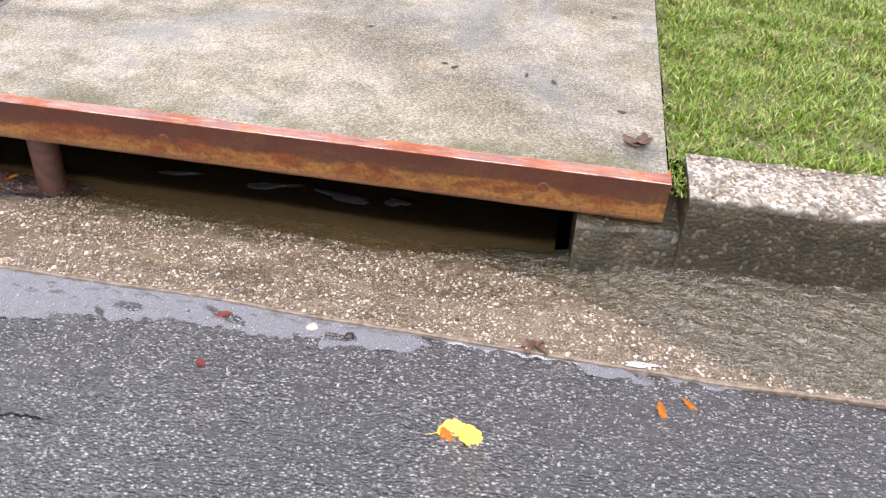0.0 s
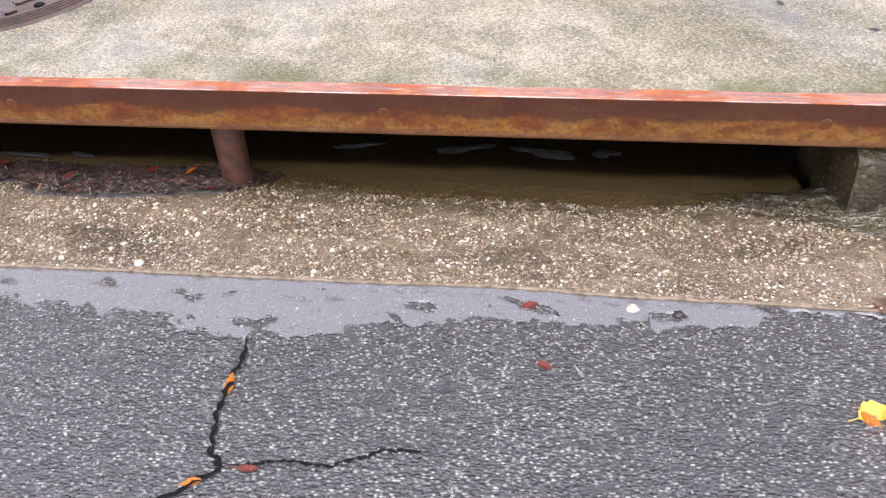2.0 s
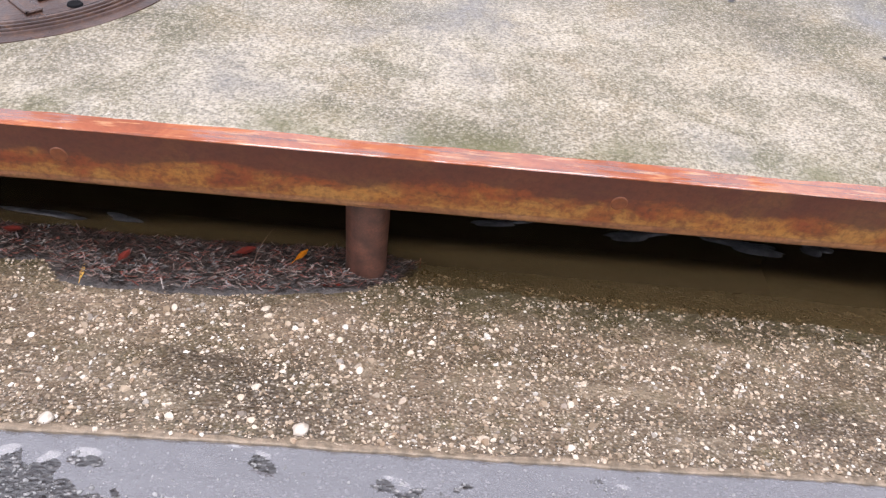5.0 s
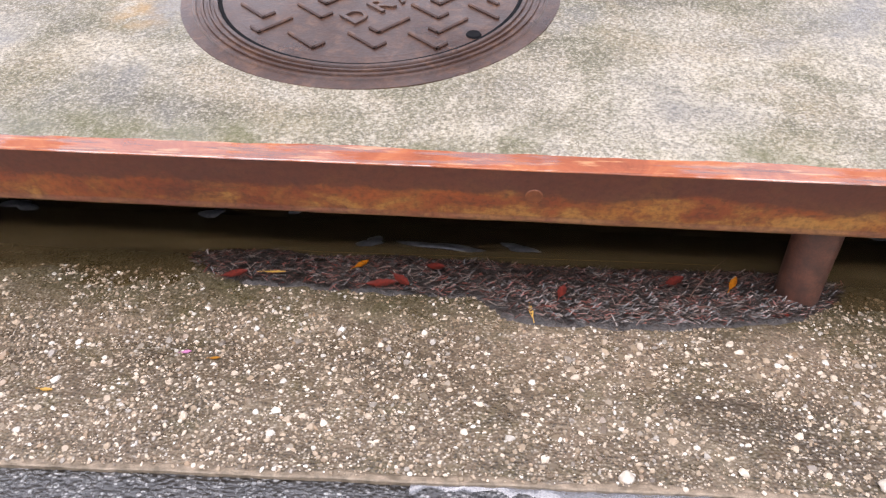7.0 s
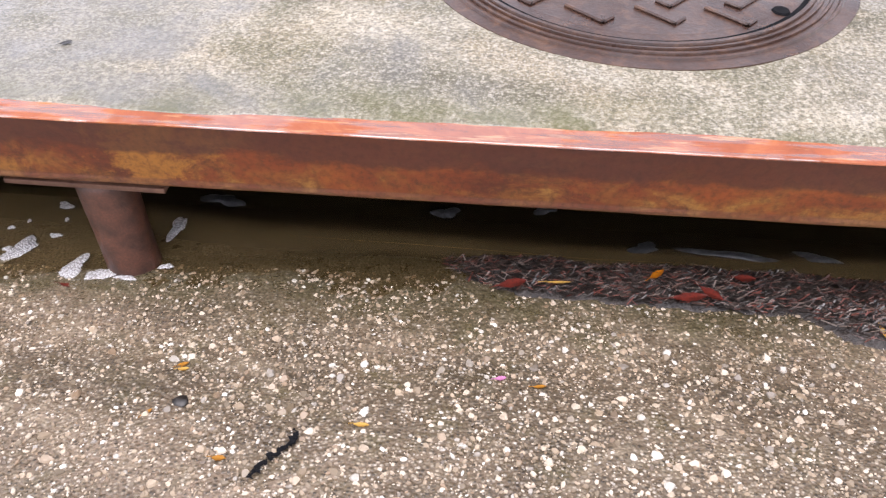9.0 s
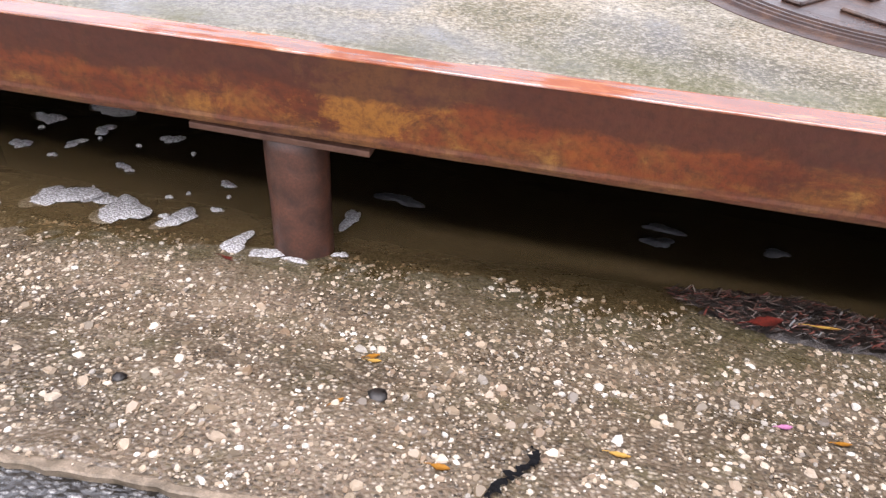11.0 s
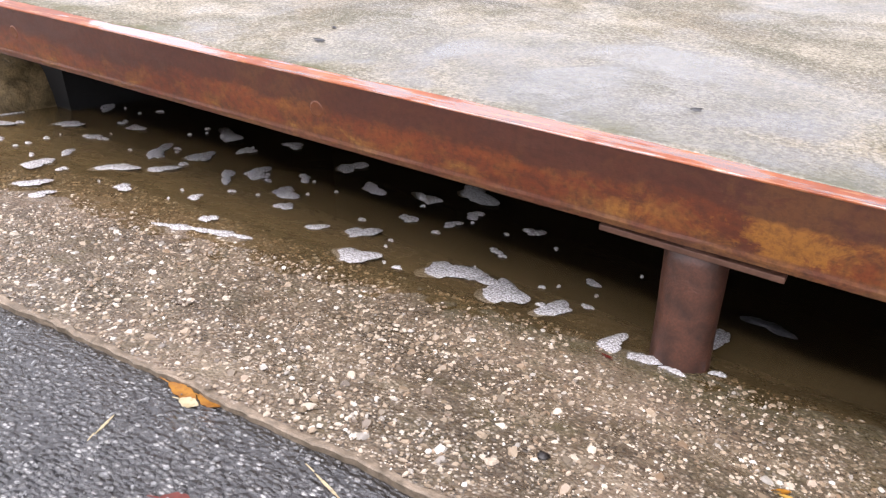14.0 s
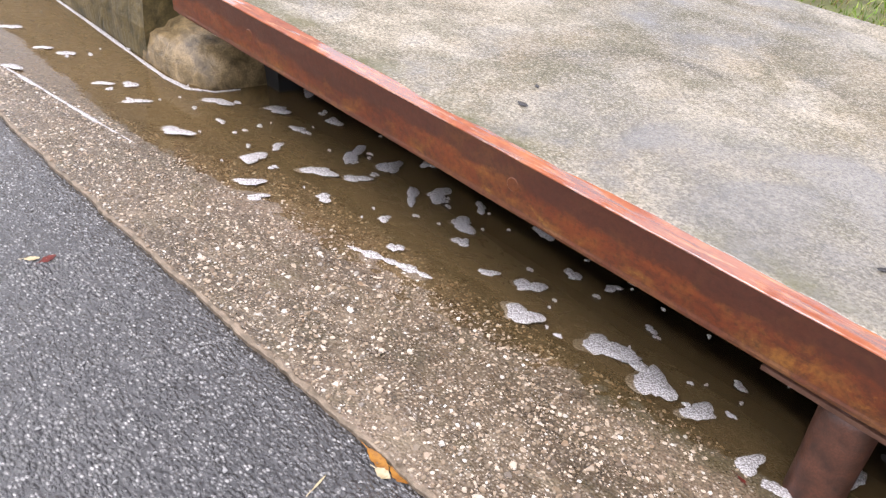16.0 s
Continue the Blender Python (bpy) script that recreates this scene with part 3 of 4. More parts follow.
part("top_flange", sweep("top_flange", flange, np.arange(LEFT, RIGHT + 0.001, 0.05), RUST_TOP, 0.0004, 4), channel, label="wet orange rusty flange")
part("bottom_flange", sweep("bottom_flange", [(0.0093, -0.1185), (0.0093, -0.1105), (0.07, -0.1105), (0.07, -0.1185)], np.arange(LEFT, RIGHT + 0.001, 0.05), RUST, 0.0006, 6), channel)


def disc(name, r, h, material, seg=20):
    bm = bmesh.new()
    bmesh.ops.create_cone(bm, segments=seg, radius1=r, radius2=r * 0.82, depth=h, cap_ends=True)
    return from_bm(name, bm, material)


bolt_mesh = disc("plug_weld", 0.015, 0.0014, PLUG)
for x in (-0.29, -1.268, -2.194, -4.02, -4.9):
    part("plug_weld", bolt_mesh, channel, pose(x, -0.0004, -0.054, 90, 0, 0))


def pipe(radius, top, bottom):
    bm = bmesh.new()
    rings = []
    for k in range(9):
        t = k / 8
        z = bottom + (top - bottom) * t
        r = radius * (1 + 0.02 * math.sin(9 * t) + (0.05 if k == 0 else 0))
        rings.append([bm.verts.new((r * math.cos(a), r * math.sin(a), z)) for a in np.linspace(0, 2 * math.pi, 33)[:-1]])
    for a, b in zip(rings, rings[1:]):
        for k in range(32):
            bm.faces.new((a[k], a[(k + 1) % 32], b[(k + 1) % 32], b[k]))
    bm.faces.new(rings[-1])
    bm.faces.new(rings[0][::-1])
    return from_bm("post", bm, PIPE, True)


post_right = part("post", pipe(0.04, 0.2, -0.15), inlet, pose(-1.694, 0.047, -0.30, -8, 0, 0), "rusty brown steel pipe post")
post_left = part("post", pipe(0.0435, 0.185, -0.12), inlet, pose(-3.374, 0.03, -0.302, -7.8, -3.4, 0), "rusty brown steel pipe post")
part("bearing_plate", block("bearing_plate", (-0.124, -0.062, -0.0045), (0.124, 0.06, 0.0045), PLATE, 0.0015), inlet, pose(-3.389, 0.068, -0.1265, 0, 0.6, 0), "thin rusty steel bearing plate")


# ---- manhole cover ----
CX, CY, TURN_COVER = -2.538, 0.603, 48
cover = tagged(placed("manhole_cover", None, pose(CX, CY, 0.002, 0, 0, TURN_COVER)), "wet brown cast-iron storm drain cover with raised treads", "manhole cover")


def turned(name, profile, material, seg=96):
    """A ring or disc: a profile of (radius, z) turned round z."""
    v, f, n = [], [], len(profile)
    for k in range(seg):
        a = 2 * math.pi * k / seg
        v += [(r * math.cos(a), r * math.sin(a), z) for r, z in profile]
    for k in range(seg):
        for j in range(n - 1):
            a, b = k * n + j, ((k + 1) % seg) * n + j
            f.append((a, b, b + 1, a + 1))
    return mesh(name, v, f, material)


part("frame_ring", turned("frame_ring", [(0.404, -0.01), (0.402, 0.0012), (0.378, 0.0022), (0.376, 0.0055), (0.372, 0.006), (0.369, 0.002), (0.362, 0.0016), (0.3605, 0.0055), (0.3565, 0.006), (0.354, 0.002), (0.348, 0.0016), (0.3465, 0.006), (0.343, 0.006), (0.341, 0.0022), (0.336, 0.002), (0.334, 0.0065), (0.3275, 0.0065), (0.3255, 0.004), (0.3255, -0.03)], IRON), cover)
part("joint", turned("joint", [(0.3262, 0.0019), (0.3165, 0.0019)], TAR), cover, label="black gap round the lid")
lid = part("lid", turned("lid", [(0.319, -0.03), (0.319, 0.0), (0.317, 0.0018), (0.302, 0.0022), (0.298, 0.0025), (0.15, 0.0025), (0.0, 0.0025)], IRON), cover)


def tread(length, width=0.0095, h=0.0068):
    return block("tread", (-width / 2, -width / 2, 0), (length, width / 2, h), IRON, 0.0024, 1)


long_bar, short_bar = tread(0.08), tread(0.028)
STEP = 0.083
for i in range(-4, 5):
    for j in range(-4, 5):
        x, y = i * STEP, j * STEP
        if abs(j) == 1 and abs(i) < 3 or math.hypot(x, y) > 0.34:
            continue
        upright = (i + j) % 2 == 0
        a, o = (90, (0, -0.04)) if upright else (0, (-0.04, 0))
        for bar, turn in ((long_bar, a), (short_bar, 90 - a)):
            reach = 0.08 if bar is long_bar else 0.028
            ex, ey = x + o[0] + reach * math.cos(radians(turn)), y + o[1] + reach * math.sin(radians(turn))
            if max(math.hypot(ex, ey), math.hypot(x + o[0], y + o[1])) < 0.308:
                part("tread", bar, lid, pose(x + o[0], y + o[1], 0.0012, 0, 0, turn))


def word(text, y):
    cu = bpy.data.curves.new("letters", "FONT")
    cu.body, cu.size, cu.extrude, cu.bevel_depth, cu.align_x, cu.space_character = text, 0.07, 0.0024, 0.001, "CENTER", 1.5
    tmp = bpy.data.objects.new("letters", cu)
    scene.collection.objects.link(tmp)
    bpy.context.view_layer.update()
    me = bpy.data.meshes.new_from_object(tmp.evaluated_get(bpy.context.evaluated_depsgraph_get()))
    bpy.data.objects.remove(tmp)
    me.materials.clear()
    me.materials.append(IRON)
    part("lettering", me, lid, pose(0, y - 0.022, 0.004))


word("STORM", 0.088)
word("DRAIN", -0.088)
part("lifting_hole", disc("lifting_hole", 0.016, 0.004, TAR), lid, pose(0.302 * math.cos(radians(-41.4 - TURN_COVER)), 0.302 * math.sin(radians(-41.4 - TURN_COVER)), 0.0035), "black lifting hole")


# ---- water ----
def ponded():
    ys = np.concatenate([np.arange(-0.5, 0.3, 0.02), np.arange(0.34, 1.25, 0.06)])
    v, f = grid(np.concatenate([[-30, -12, -8], np.arange(-7, -0.2, 0.04)]), ys, lambda X, Y: np.vectorize(water_z)(Y) + 0.0005 * rough(X, Y, 0.05, 8))
    me = mesh("water", v, f, WATER, True)
    X, Y = v[:, 0], v[:, 1]
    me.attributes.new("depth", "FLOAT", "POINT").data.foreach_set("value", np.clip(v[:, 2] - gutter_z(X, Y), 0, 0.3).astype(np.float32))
    return me


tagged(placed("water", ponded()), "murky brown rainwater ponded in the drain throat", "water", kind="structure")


def running():
    """The stream that runs down the right-hand gutter into the throat."""
    xs = np.concatenate([np.arange(-0.62, 1.3, 0.008), [2, 4, 10]])
    v, n = [], 64
    for x in xs:
        out = np.interp(x, [-0.62, -0.45, -0.2, 0.05, 0.14, 0.3, 2], [-0.0, -0.07, -0.2, -0.38, -0.44, -0.465, -0.465])
        for k in range(n):
            y = out + (0.16 - out) * k / (n - 1)
            along, over = x * 0.85 - y * 0.53, x * 0.53 + y * 0.85
            swirl = 0.003 * math.sin(over * 95 + 2.5 * math.sin(along * 11)) + 0.003 * float(rough(along * 0.4, over, 0.016, 3)) + 0.002 * float(rough(along * 0.5, over, 0.008, 5))
            deep = max(0.0, 0.03 * min(1, 3 * (y - out)) * np.interp(x, [-0.62, -0.3, 0.1], [0.1, 0.5, 1]))
            v.append((x, y, float(gutter_z(x, y)) - 0.001 + deep + swirl * min(1, 8 * (y - out))))
    f = [(i * n + j, (i + 1) * n + j, (i + 1) * n + j + 1, i * n + j + 1) for i in range(len(xs) - 1) for j in range(n - 1)]
    return mesh("stream", v, f, STREAM, True)


tagged(placed("water_stream", running()), "shallow rippled stream running along the gutter", "water", kind="structure")


def puddle():
    xs = np.arange(-2.35, 0.14, 0.01)
    out = np.interp(xs, [-2.35, -2.16, -1.9, -1.65, -1.48, -1.3, -1.22, -1.06, -0.85, -0.64, -0.5, -0.42, -0.2, -0.14, -0.05, 0.04, 0.14], [0.0, 0.02, 0.11, 0.14, 0.165, 0.15, 0.12, 0.105, 0.085, 0.08, 0.06, 0.012, 0.0, 0.03, 0.03, 0.016, 0.0])
    out = np.maximum(0.004, out + 0.012 * rough(xs, 0 * xs, 0.03, 2) + 0.008 * rough(xs, 0 * xs, 0.011, 6))
    v, n = [], 16
    for x, o in zip(xs, out):
        for k in range(n):
            y = edge_y(x) + 0.004 - (o + 0.004) * k / (n - 1)
            poke = 0.007 * max(0.0, float(rough(x, 2 * y, 0.06, 3)) - 0.2) + 0.0022 * float(rough(x, y, 0.014, 4))
            v.append((x, y, float(road_z(x, y)) + 0.0042 - poke - 0.0045 * (k / (n - 1)) ** 3))
    f = [(i * n + j, i * n + j + 1, (i + 1) * n + j + 1, (i + 1) * n + j) for i in range(len(xs) - 1) for j in range(n - 1)]
    return mesh("puddle", v, f, PUDDLE, True)


tagged(placed("puddle", puddle()), "shallow puddle on the asphalt, partly painted in reflected sky grey", "puddle", kind="structure")


# ---- foam on the water ----
def foam_blob(w, d, seed, material=FOAM):
    """A flat raft of bubbles with a lobed outline and a low crown."""
    r = random.Random(seed)
    ph = [r.uniform(0, 6.28) for _ in range(5)]
    v, f, seg, rings = [(0, 0, 0.003)], [], 40, 4
    for q in range(1, rings + 1):
        for k in range(seg):
            a = 2 * math.pi * k / seg
            s = 1 + 0.3 * math.sin(2 * a + ph[0]) + 0.2 * math.sin(3 * a + ph[1]) + 0.1 * math.sin(5 * a + ph[2]) + 0.05 * math.sin(9 * a + ph[3])
            u = q / rings
            v.append((w / 2 * s * u * math.cos(a), d / 2 * s * u * math.sin(a), 0.0032 * (1 - u ** 4) + 0.0012 * r.random() * (u < 1)))
    for k in range(seg):
        f.append((0, 1 + k, 1 + (k + 1) % seg))
        for q in range(rings - 1):
            a, b = 1 + q * seg + k, 1 + q * seg + (k + 1) % seg
            f.append((a, a + seg, b + seg, b))
    return mesh("foam_patch", v, f, material, True)


NEAR_RAFTS = [(-4.743, -0.111, 0.06, 0.06), (-4.635, -0.187, 0.061, 0.043), (-4.565, -0.211, 0.05, 0.033), (-4.615, -0.009, 0.08, 0.06), (-4.544, 0.052, 0.059, 0.045),
              (-4.498, -0.076, 0.038, 0.042), (-4.356, -0.014, 0.033, 0.027), (-4.249, -0.074, 0.031, 0.035), (-4.077, 0.037, 0.037, 0.029), (-4.002, 0.075, 0.065, 0.051),
              (-3.944, -0.016, 0.075, 0.068), (-3.787, 0.045, 0.095, 0.081), (-3.728, 0.06, 0.05, 0.05), (-3.674, 0.038, 0.06, 0.117), (-3.582, 0.041, 0.06, 0.05),
              (-3.469, 0.0, 0.06, 0.039), (-3.419, -0.015, 0.06, 0.04), (-3.37, -0.015, 0.035, 0.014), (-3.315, 0.02, 0.02, 0.014), (-4.775, -0.019, 0.029, 0.045)]
FAR_RAFTS = [(-4.656, 0.135, 0.044, 0.12), (-4.56, 0.176, 0.051, 0.1), (-4.415, 0.124, 0.03, 0.1), (-4.386, 0.186, 0.062, 0.08), (-4.253, 0.134, 0.065, 0.07),
             (-4.197, 0.075, 0.034, 0.045), (-4.29, 0.238, 0.028, 0.06), (-4.139, 0.292, 0.045, 0.08), (-4.272, 0.376, 0.068, 0.08), (-4.019, 0.328, 0.045, 0.08),
             (-3.977, 0.2, 0.035, 0.044), (-3.889, 0.315, 0.037, 0.047), (-3.896, 0.237, 0.035, 0.031), (-3.954, 0.433, 0.08, 0.13), (-4.857, 0.22, 0.048, 0.06),
             (-4.987, 0.117, 0.08, 0.06), (-4.848, 0.094, 0.032, 0.041), (-5.083, 0.297, 0.05, 0.1), (-4.659, 0.352, 0.06, 0.14), (-4.527, 0.286, 0.038, 0.06),
             (-4.486, 0.411, 0.05, 0.07), (-3.753, 0.32, 0.036, 0.044), (-3.338, 0.131, 0.029, 0.058)]
DIM_RAFTS = [(-5.832, -0.288, 0.06, 0.04), (-5.492, -0.4, 0.06, 0.04), (-5.625, -0.273, 0.05, 0.03), (-5.562, -0.228, 0.06, 0.03), (-5.307, -0.235, 0.05, 0.03),
             (-5.278, -0.169, 0.05, 0.04), (-5.159, -0.208, 0.07, 0.03), (-4.95, -0.204, 0.09, 0.05), (-5.092, -0.007, 0.08, 0.05), (-1.12, 0.26, 0.16, 0.04),
             (-0.88, 0.25, 0.2, 0.04), (-0.72, 0.26, 0.08, 0.04), (-1.42, 0.26, 0.12, 0.03), (-2.5, 0.155, 0.05, 0.03), (-2.35, 0.15, 0.16, 0.02),
             (-2.2, 0.157, 0.08, 0.02), (-2.858, 0.228, 0.04, 0.04), (-3.284, 0.228, 0.07, 0.04), (-2.85, 0.279, 0.06, 0.03), (-2.674, 0.258, 0.04, 0.03)]
RAFTS = NEAR_RAFTS + FAR_RAFTS + DIM_RAFTS
specks = [(rng.uniform(-5.6, -3.5), rng.uniform(-0.25, 0.4)) for _ in range(130)] + [(rng.uniform(-3.3, -0.6), rng.uniform(0.12, 0.5)) for _ in range(26)]
rafts = RAFTS + [(x, y, s, s * rng.uniform(0.6, 1.1)) for x, y in specks for s in [0.007 + 0.022 * rng.random() ** 2]
                             if water_z(y) > float(gutter_z(x, min(y, 0.1))) + 0.004 and (x > -3.5 or y > -0.02 - (-3.5 - x) * 0.19)]
for k, (x, y, w, d) in enumerate(rafts):
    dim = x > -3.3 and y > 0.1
    turn = (45 if x < -3.4 and k < len(RAFTS) else 0) + rng.uniform(-12, 12)
    tagged(placed("foam_patch", foam_blob(w, d, k, FOAM_SHADED if dim else FOAM), pose(x, y, water_z(y) + 0.0008, -8, 0, turn)),
           "foam under the slab, its shade painted as dark grey" if dim else "small raft of white bubbles on murky water" if w < 0.05 else "raft of white foam bubbles on murky water", "foam", "foam on the water")


def foam_line(pts, width, seed):
    """A thin ragged line of scum along the water's edge."""
    xs, ys = [p[0] for p in pts], [p[1] for p in pts]
    t = np.linspace(0, 1, 90)
    k = np.linspace(0, 1, len(pts))
    px, py = np.interp(t, k, xs), np.interp(t, k, ys)
    nx, ny = -np.gradient(py), np.gradient(px)
    ln = np.hypot(nx, ny)
    w = width * np.clip(0.7 + 0.6 * rough(t * 3, 0 * t, 0.3, seed) + 0.2 * rough(t * 3, 0 * t, 0.1, seed), 0.2, 1.5) * np.clip(8 * np.minimum(t, 1 - t), 0.15, 1)
    v, f = [], []
    for i in range(90):
        for s, h in ((-1, 0), (-0.4, 0.003), (0.4, 0.003), (1, 0)):
            y = py[i] + ny[i] / ln[i] * w[i] * s
            v.append((px[i] + nx[i] / ln[i] * w[i] * s, y, water_z(y) + 0.001 + h))
    f = [(i * 4 + j, i * 4 + j + 1, i * 4 + j + 5, i * 4 + j + 4) for i in range(89) for j in range(3)]
    return mesh("foam_line", v, f, FOAM, True)


for pts, w in (([(-7.5, -0.05), (-6.4, -0.05), (-5.8, -0.05), (-5.45, -0.055), (-5.3, -0.055), (-5.2, -0.035), (-5.155, 0.02), (-5.15, 0.1)], 0.009),
               ([(-5.5, -0.42), (-5.36, -0.395), (-5.1, -0.355), (-4.9, -0.322)], 0.011), ([(-4.3, -0.16), (-4.24, -0.13), (-4.17, -0.1), (-4.12, -0.085)], 0.02)):
    tagged(placed("foam_line", foam_line(pts, w, len(pts))), "thin white line of scum along the water's edge", "foam")


tagged(placed("froth_hump", foam_blob(0.075, 0.016, 78), pose(-0.05, -0.449, -0.1415, -14, 0, 2)), "low hump of white froth spilling over the gutter's edge", "foam")


# ---- leaves and small litter ----
def leaf(length, width, material, seed, lobes=0.25, curl=0.1):
    """A leaf with a folded midrib, curled blade, thickness and a stalk."""
    r = random.Random(seed)
    v, f, n = [], [], 11
    for i in range(n):
        t = i / (n - 1)
        half = width / 2 * math.sin(math.pi * min(1, t * 0.97 + 0.02)) ** 0.8 * (1 + lobes * 0.45 * math.sin(t * math.pi * 7))
        for s in (-1, -0.5, 0, 0.5, 1):
            z = 0.001 + abs(s) * width * 0.07 + curl * length * (t - 0.5) ** 2 + r.uniform(0, 0.02) * width
            v.append(((t - 0.5) * length, s * half, z))
    for i in range(n - 1):
        for k in range(4):
            a = i * 5 + k
            f.append((a, a + 5, a + 6, a + 1))
    m = len(v)
    v += [(x, y, z - 0.0006) for x, y, z in v]
    f += [tuple(m + q for q in reversed(face)) for face in f]
    b = len(v)
    v += [(-0.5 * length, 0.0008, 0.003), (-0.5 * length, -0.0008, 0.003), (-0.85 * length, -0.0006, 0.002), (-0.85 * length, 0.0006, 0.002)]
    f.append((b, b + 1, b + 2, b + 3))
    return mesh("leaf", v, f, material, True)


def lay_leaf(x, y, length, width, material, turn, label, z=None, lobes=0.3, lift=0.001):
    h = ground_z(x, y) if z is None else z
    k = len(bpy.data.objects)
    slope = math.degrees(math.atan(-0.3)) if y > edge_y(x) else 8
    return tagged(placed("leaf", leaf(length, width, material, k, lobes, 0.04), pose(x, y, h + lift, slope if z is None else 0, 0, turn)), label, "leaf", "fallen leaves")


for x, y, l, w, mt, turn, label in (
        (-0.376, -0.71, 0.055, 0.045, YELLOW, 20, "bright yellow fallen leaf on wet asphalt"), (-0.345, -0.718, 0.05, 0.042, YELLOW, 110, "bright yellow fallen leaf on wet asphalt"),
        (-0.385, -0.725, 0.04, 0.02, ORANGE, -60, "orange-brown leaf under a yellow one"), (-0.017, -0.575, 0.05, 0.016, ORANGE, 100, "small orange leaf on wet asphalt"),
        (0.036, -0.545, 0.042, 0.014, ORANGE, 130, "small orange leaf on wet asphalt"), (-0.915, -0.468, 0.036, 0.02, RED, 30, "small red leaf at the puddle's edge"),
        (-0.885, -0.627, 0.028, 0.016, RED, -30, "small red leaf on wet asphalt"), (-1.425, -0.718, 0.05, 0.015, ORANGE, 95, "orange leaf lying in an asphalt crack"),
        (-1.412, -0.916, 0.03, 0.014, ORANGE, 20, "small orange leaf on wet asphalt"), (-1.335, -0.884, 0.036, 0.012, RED, 0, "small red leaf on wet asphalt"),
        (-3.79, -0.502, 0.048, 0.016, OCHRE, -3, "ochre leaf against the gutter's edge"), (-3.752, -0.496, 0.036, 0.018, OCHRE, 4, "ochre leaf against the gutter's edge"),
        (-3.768, -0.512, 0.026, 0.014, STRAW, 10, "pale tan leaf beside the gutter"), (-3.19, -0.222, 0.016, 0.008, PALE, 10, "tiny ochre leaf on the gutter"),
        (-3.452, -0.046, 0.03, 0.009, RED, -10, "thin red-brown leaf at the water's edge"), (-2.924, -0.31, 0.02, 0.008, PALE, 0, "tiny yellow leaf scrap on the gutter"),
        (-2.697, -0.213, 0.018, 0.007, OCHRE, 10, "tiny orange leaf scrap on the gutter"), (-3.2, -0.312, 0.015, 0.007, OCHRE, 50, "tiny orange leaf scrap on the gutter"),
        (-3.081, -0.381, 0.017, 0.009, OCHRE, 0, "tiny orange leaf scrap on the gutter"), (-3.656, -0.618, 0.036, 0.018, RED, 20, "dark red leaf on wet asphalt"),
        (-2.75, -0.2, 0.016, 0.009, PINK, 15, "tiny pink petal on the gutter"), (-3.195, -0.213, 0.018, 0.01, OCHRE, 30, "tiny ochre leaf scrap on the gutter"),
        (-3.56, -0.523, 0.045, 0.003, STRAW, -15, "pale straw lying on wet asphalt"), (-3.806, -0.588, 0.03, 0.003, STRAW, 105, "short pale straw on wet asphalt"),
        (-4.5, -0.69, 0.026, 0.01, STRAW, 60, "pale leaf on wet asphalt"), (-4.486, -0.669, 0.03, 0.014, RED, 100, "dark red leaf on wet asphalt")):
    lay_leaf(x, y, l, w, mt, turn, label)


def lump(name, size, material, seed, flat=0.5):
    bm = bmesh.new()
    bmesh.ops.create_icosphere(bm, subdivisions=2, radius=size / 2)
    for v in bm.verts:
        v.co += noise.noise_vector(v.co * (3 / size) + Vector((seed, 0, 0))) * size * 0.2
        v.co.z *= flat
    return from_bm(name, bm, material, True)


for x, y, s, mt, nm, label, cat in ((-0.719, -0.462, 0.026, STONE, "stone_chip", "pale angular stone chip at the gutter's edge", "stone"),
                                    (-1.735, -0.405, 0.022, STONE, "stone_chip", "pale stone set at the gutter's edge", "stone"),
                                    (-2.07, -0.42, 0.02, STONE, "stone_chip", "pale stone set at the gutter's edge", "stone"),
                                    (-0.635, -0.475, 0.022, STAIN, "stone_chip", "dark wet pebble in the puddle", "stone"),
                                    (-0.428, -0.37, 0.01, STAIN, "debris_clump", "tiny dark grit on the gutter", "debris"),
                                    (-3.166, -0.288, 0.02, STAIN, "debris_clump", "small dark wet bark scrap on the gutter", "debris"),
                                    (-3.421, -0.341, 0.014, STAIN, "debris_clump", "small dark wet bark scrap on the gutter", "debris")):
    tagged(placed(nm, lump(nm, s, mt, x * 7, 0.5 if nm == "stone_chip" else 0.28), pose(x, y, ground_z(x, y) + s * 0.12)), label, cat)

for x, y, l, w, turn in ((-0.262, -0.432, 0.05, 0.024, 30), (-0.245, -0.44, 0.045, 0.02, -50), (-0.272, -0.442, 0.04, 0.018, 100)):
    lay_leaf(x, y, l, w, BROWN, turn, "crumpled dark brown leaf at the gutter's edge", lobes=0.6, lift=0.004)
for k, (x, y, s) in enumerate(((-0.631, 0.505, 0.014), (-0.597, 0.486, 0.018), (-0.387, 0.485, 0.014), (-0.307, 0.456, 0.018), (-0.117, 0.32, 0.017), (-0.915, 0.723, 0.014),
                               (-0.148, 1.0, 0.018), (-0.223, 1.028, 0.012), (-4.198, 0.263, 0.012), (-4.157, 0.171, 0.02), (-3.454, 0.193, 0.014))):
    tagged(placed("twig_scrap", leaf(s * 1.4, s * 0.7, STAIN, k), pose(x, y, 0.003, 0, 0, 40 * k)), "tiny dark leaf scrap on the concrete slab", "leaf scrap", "scraps on the slab")
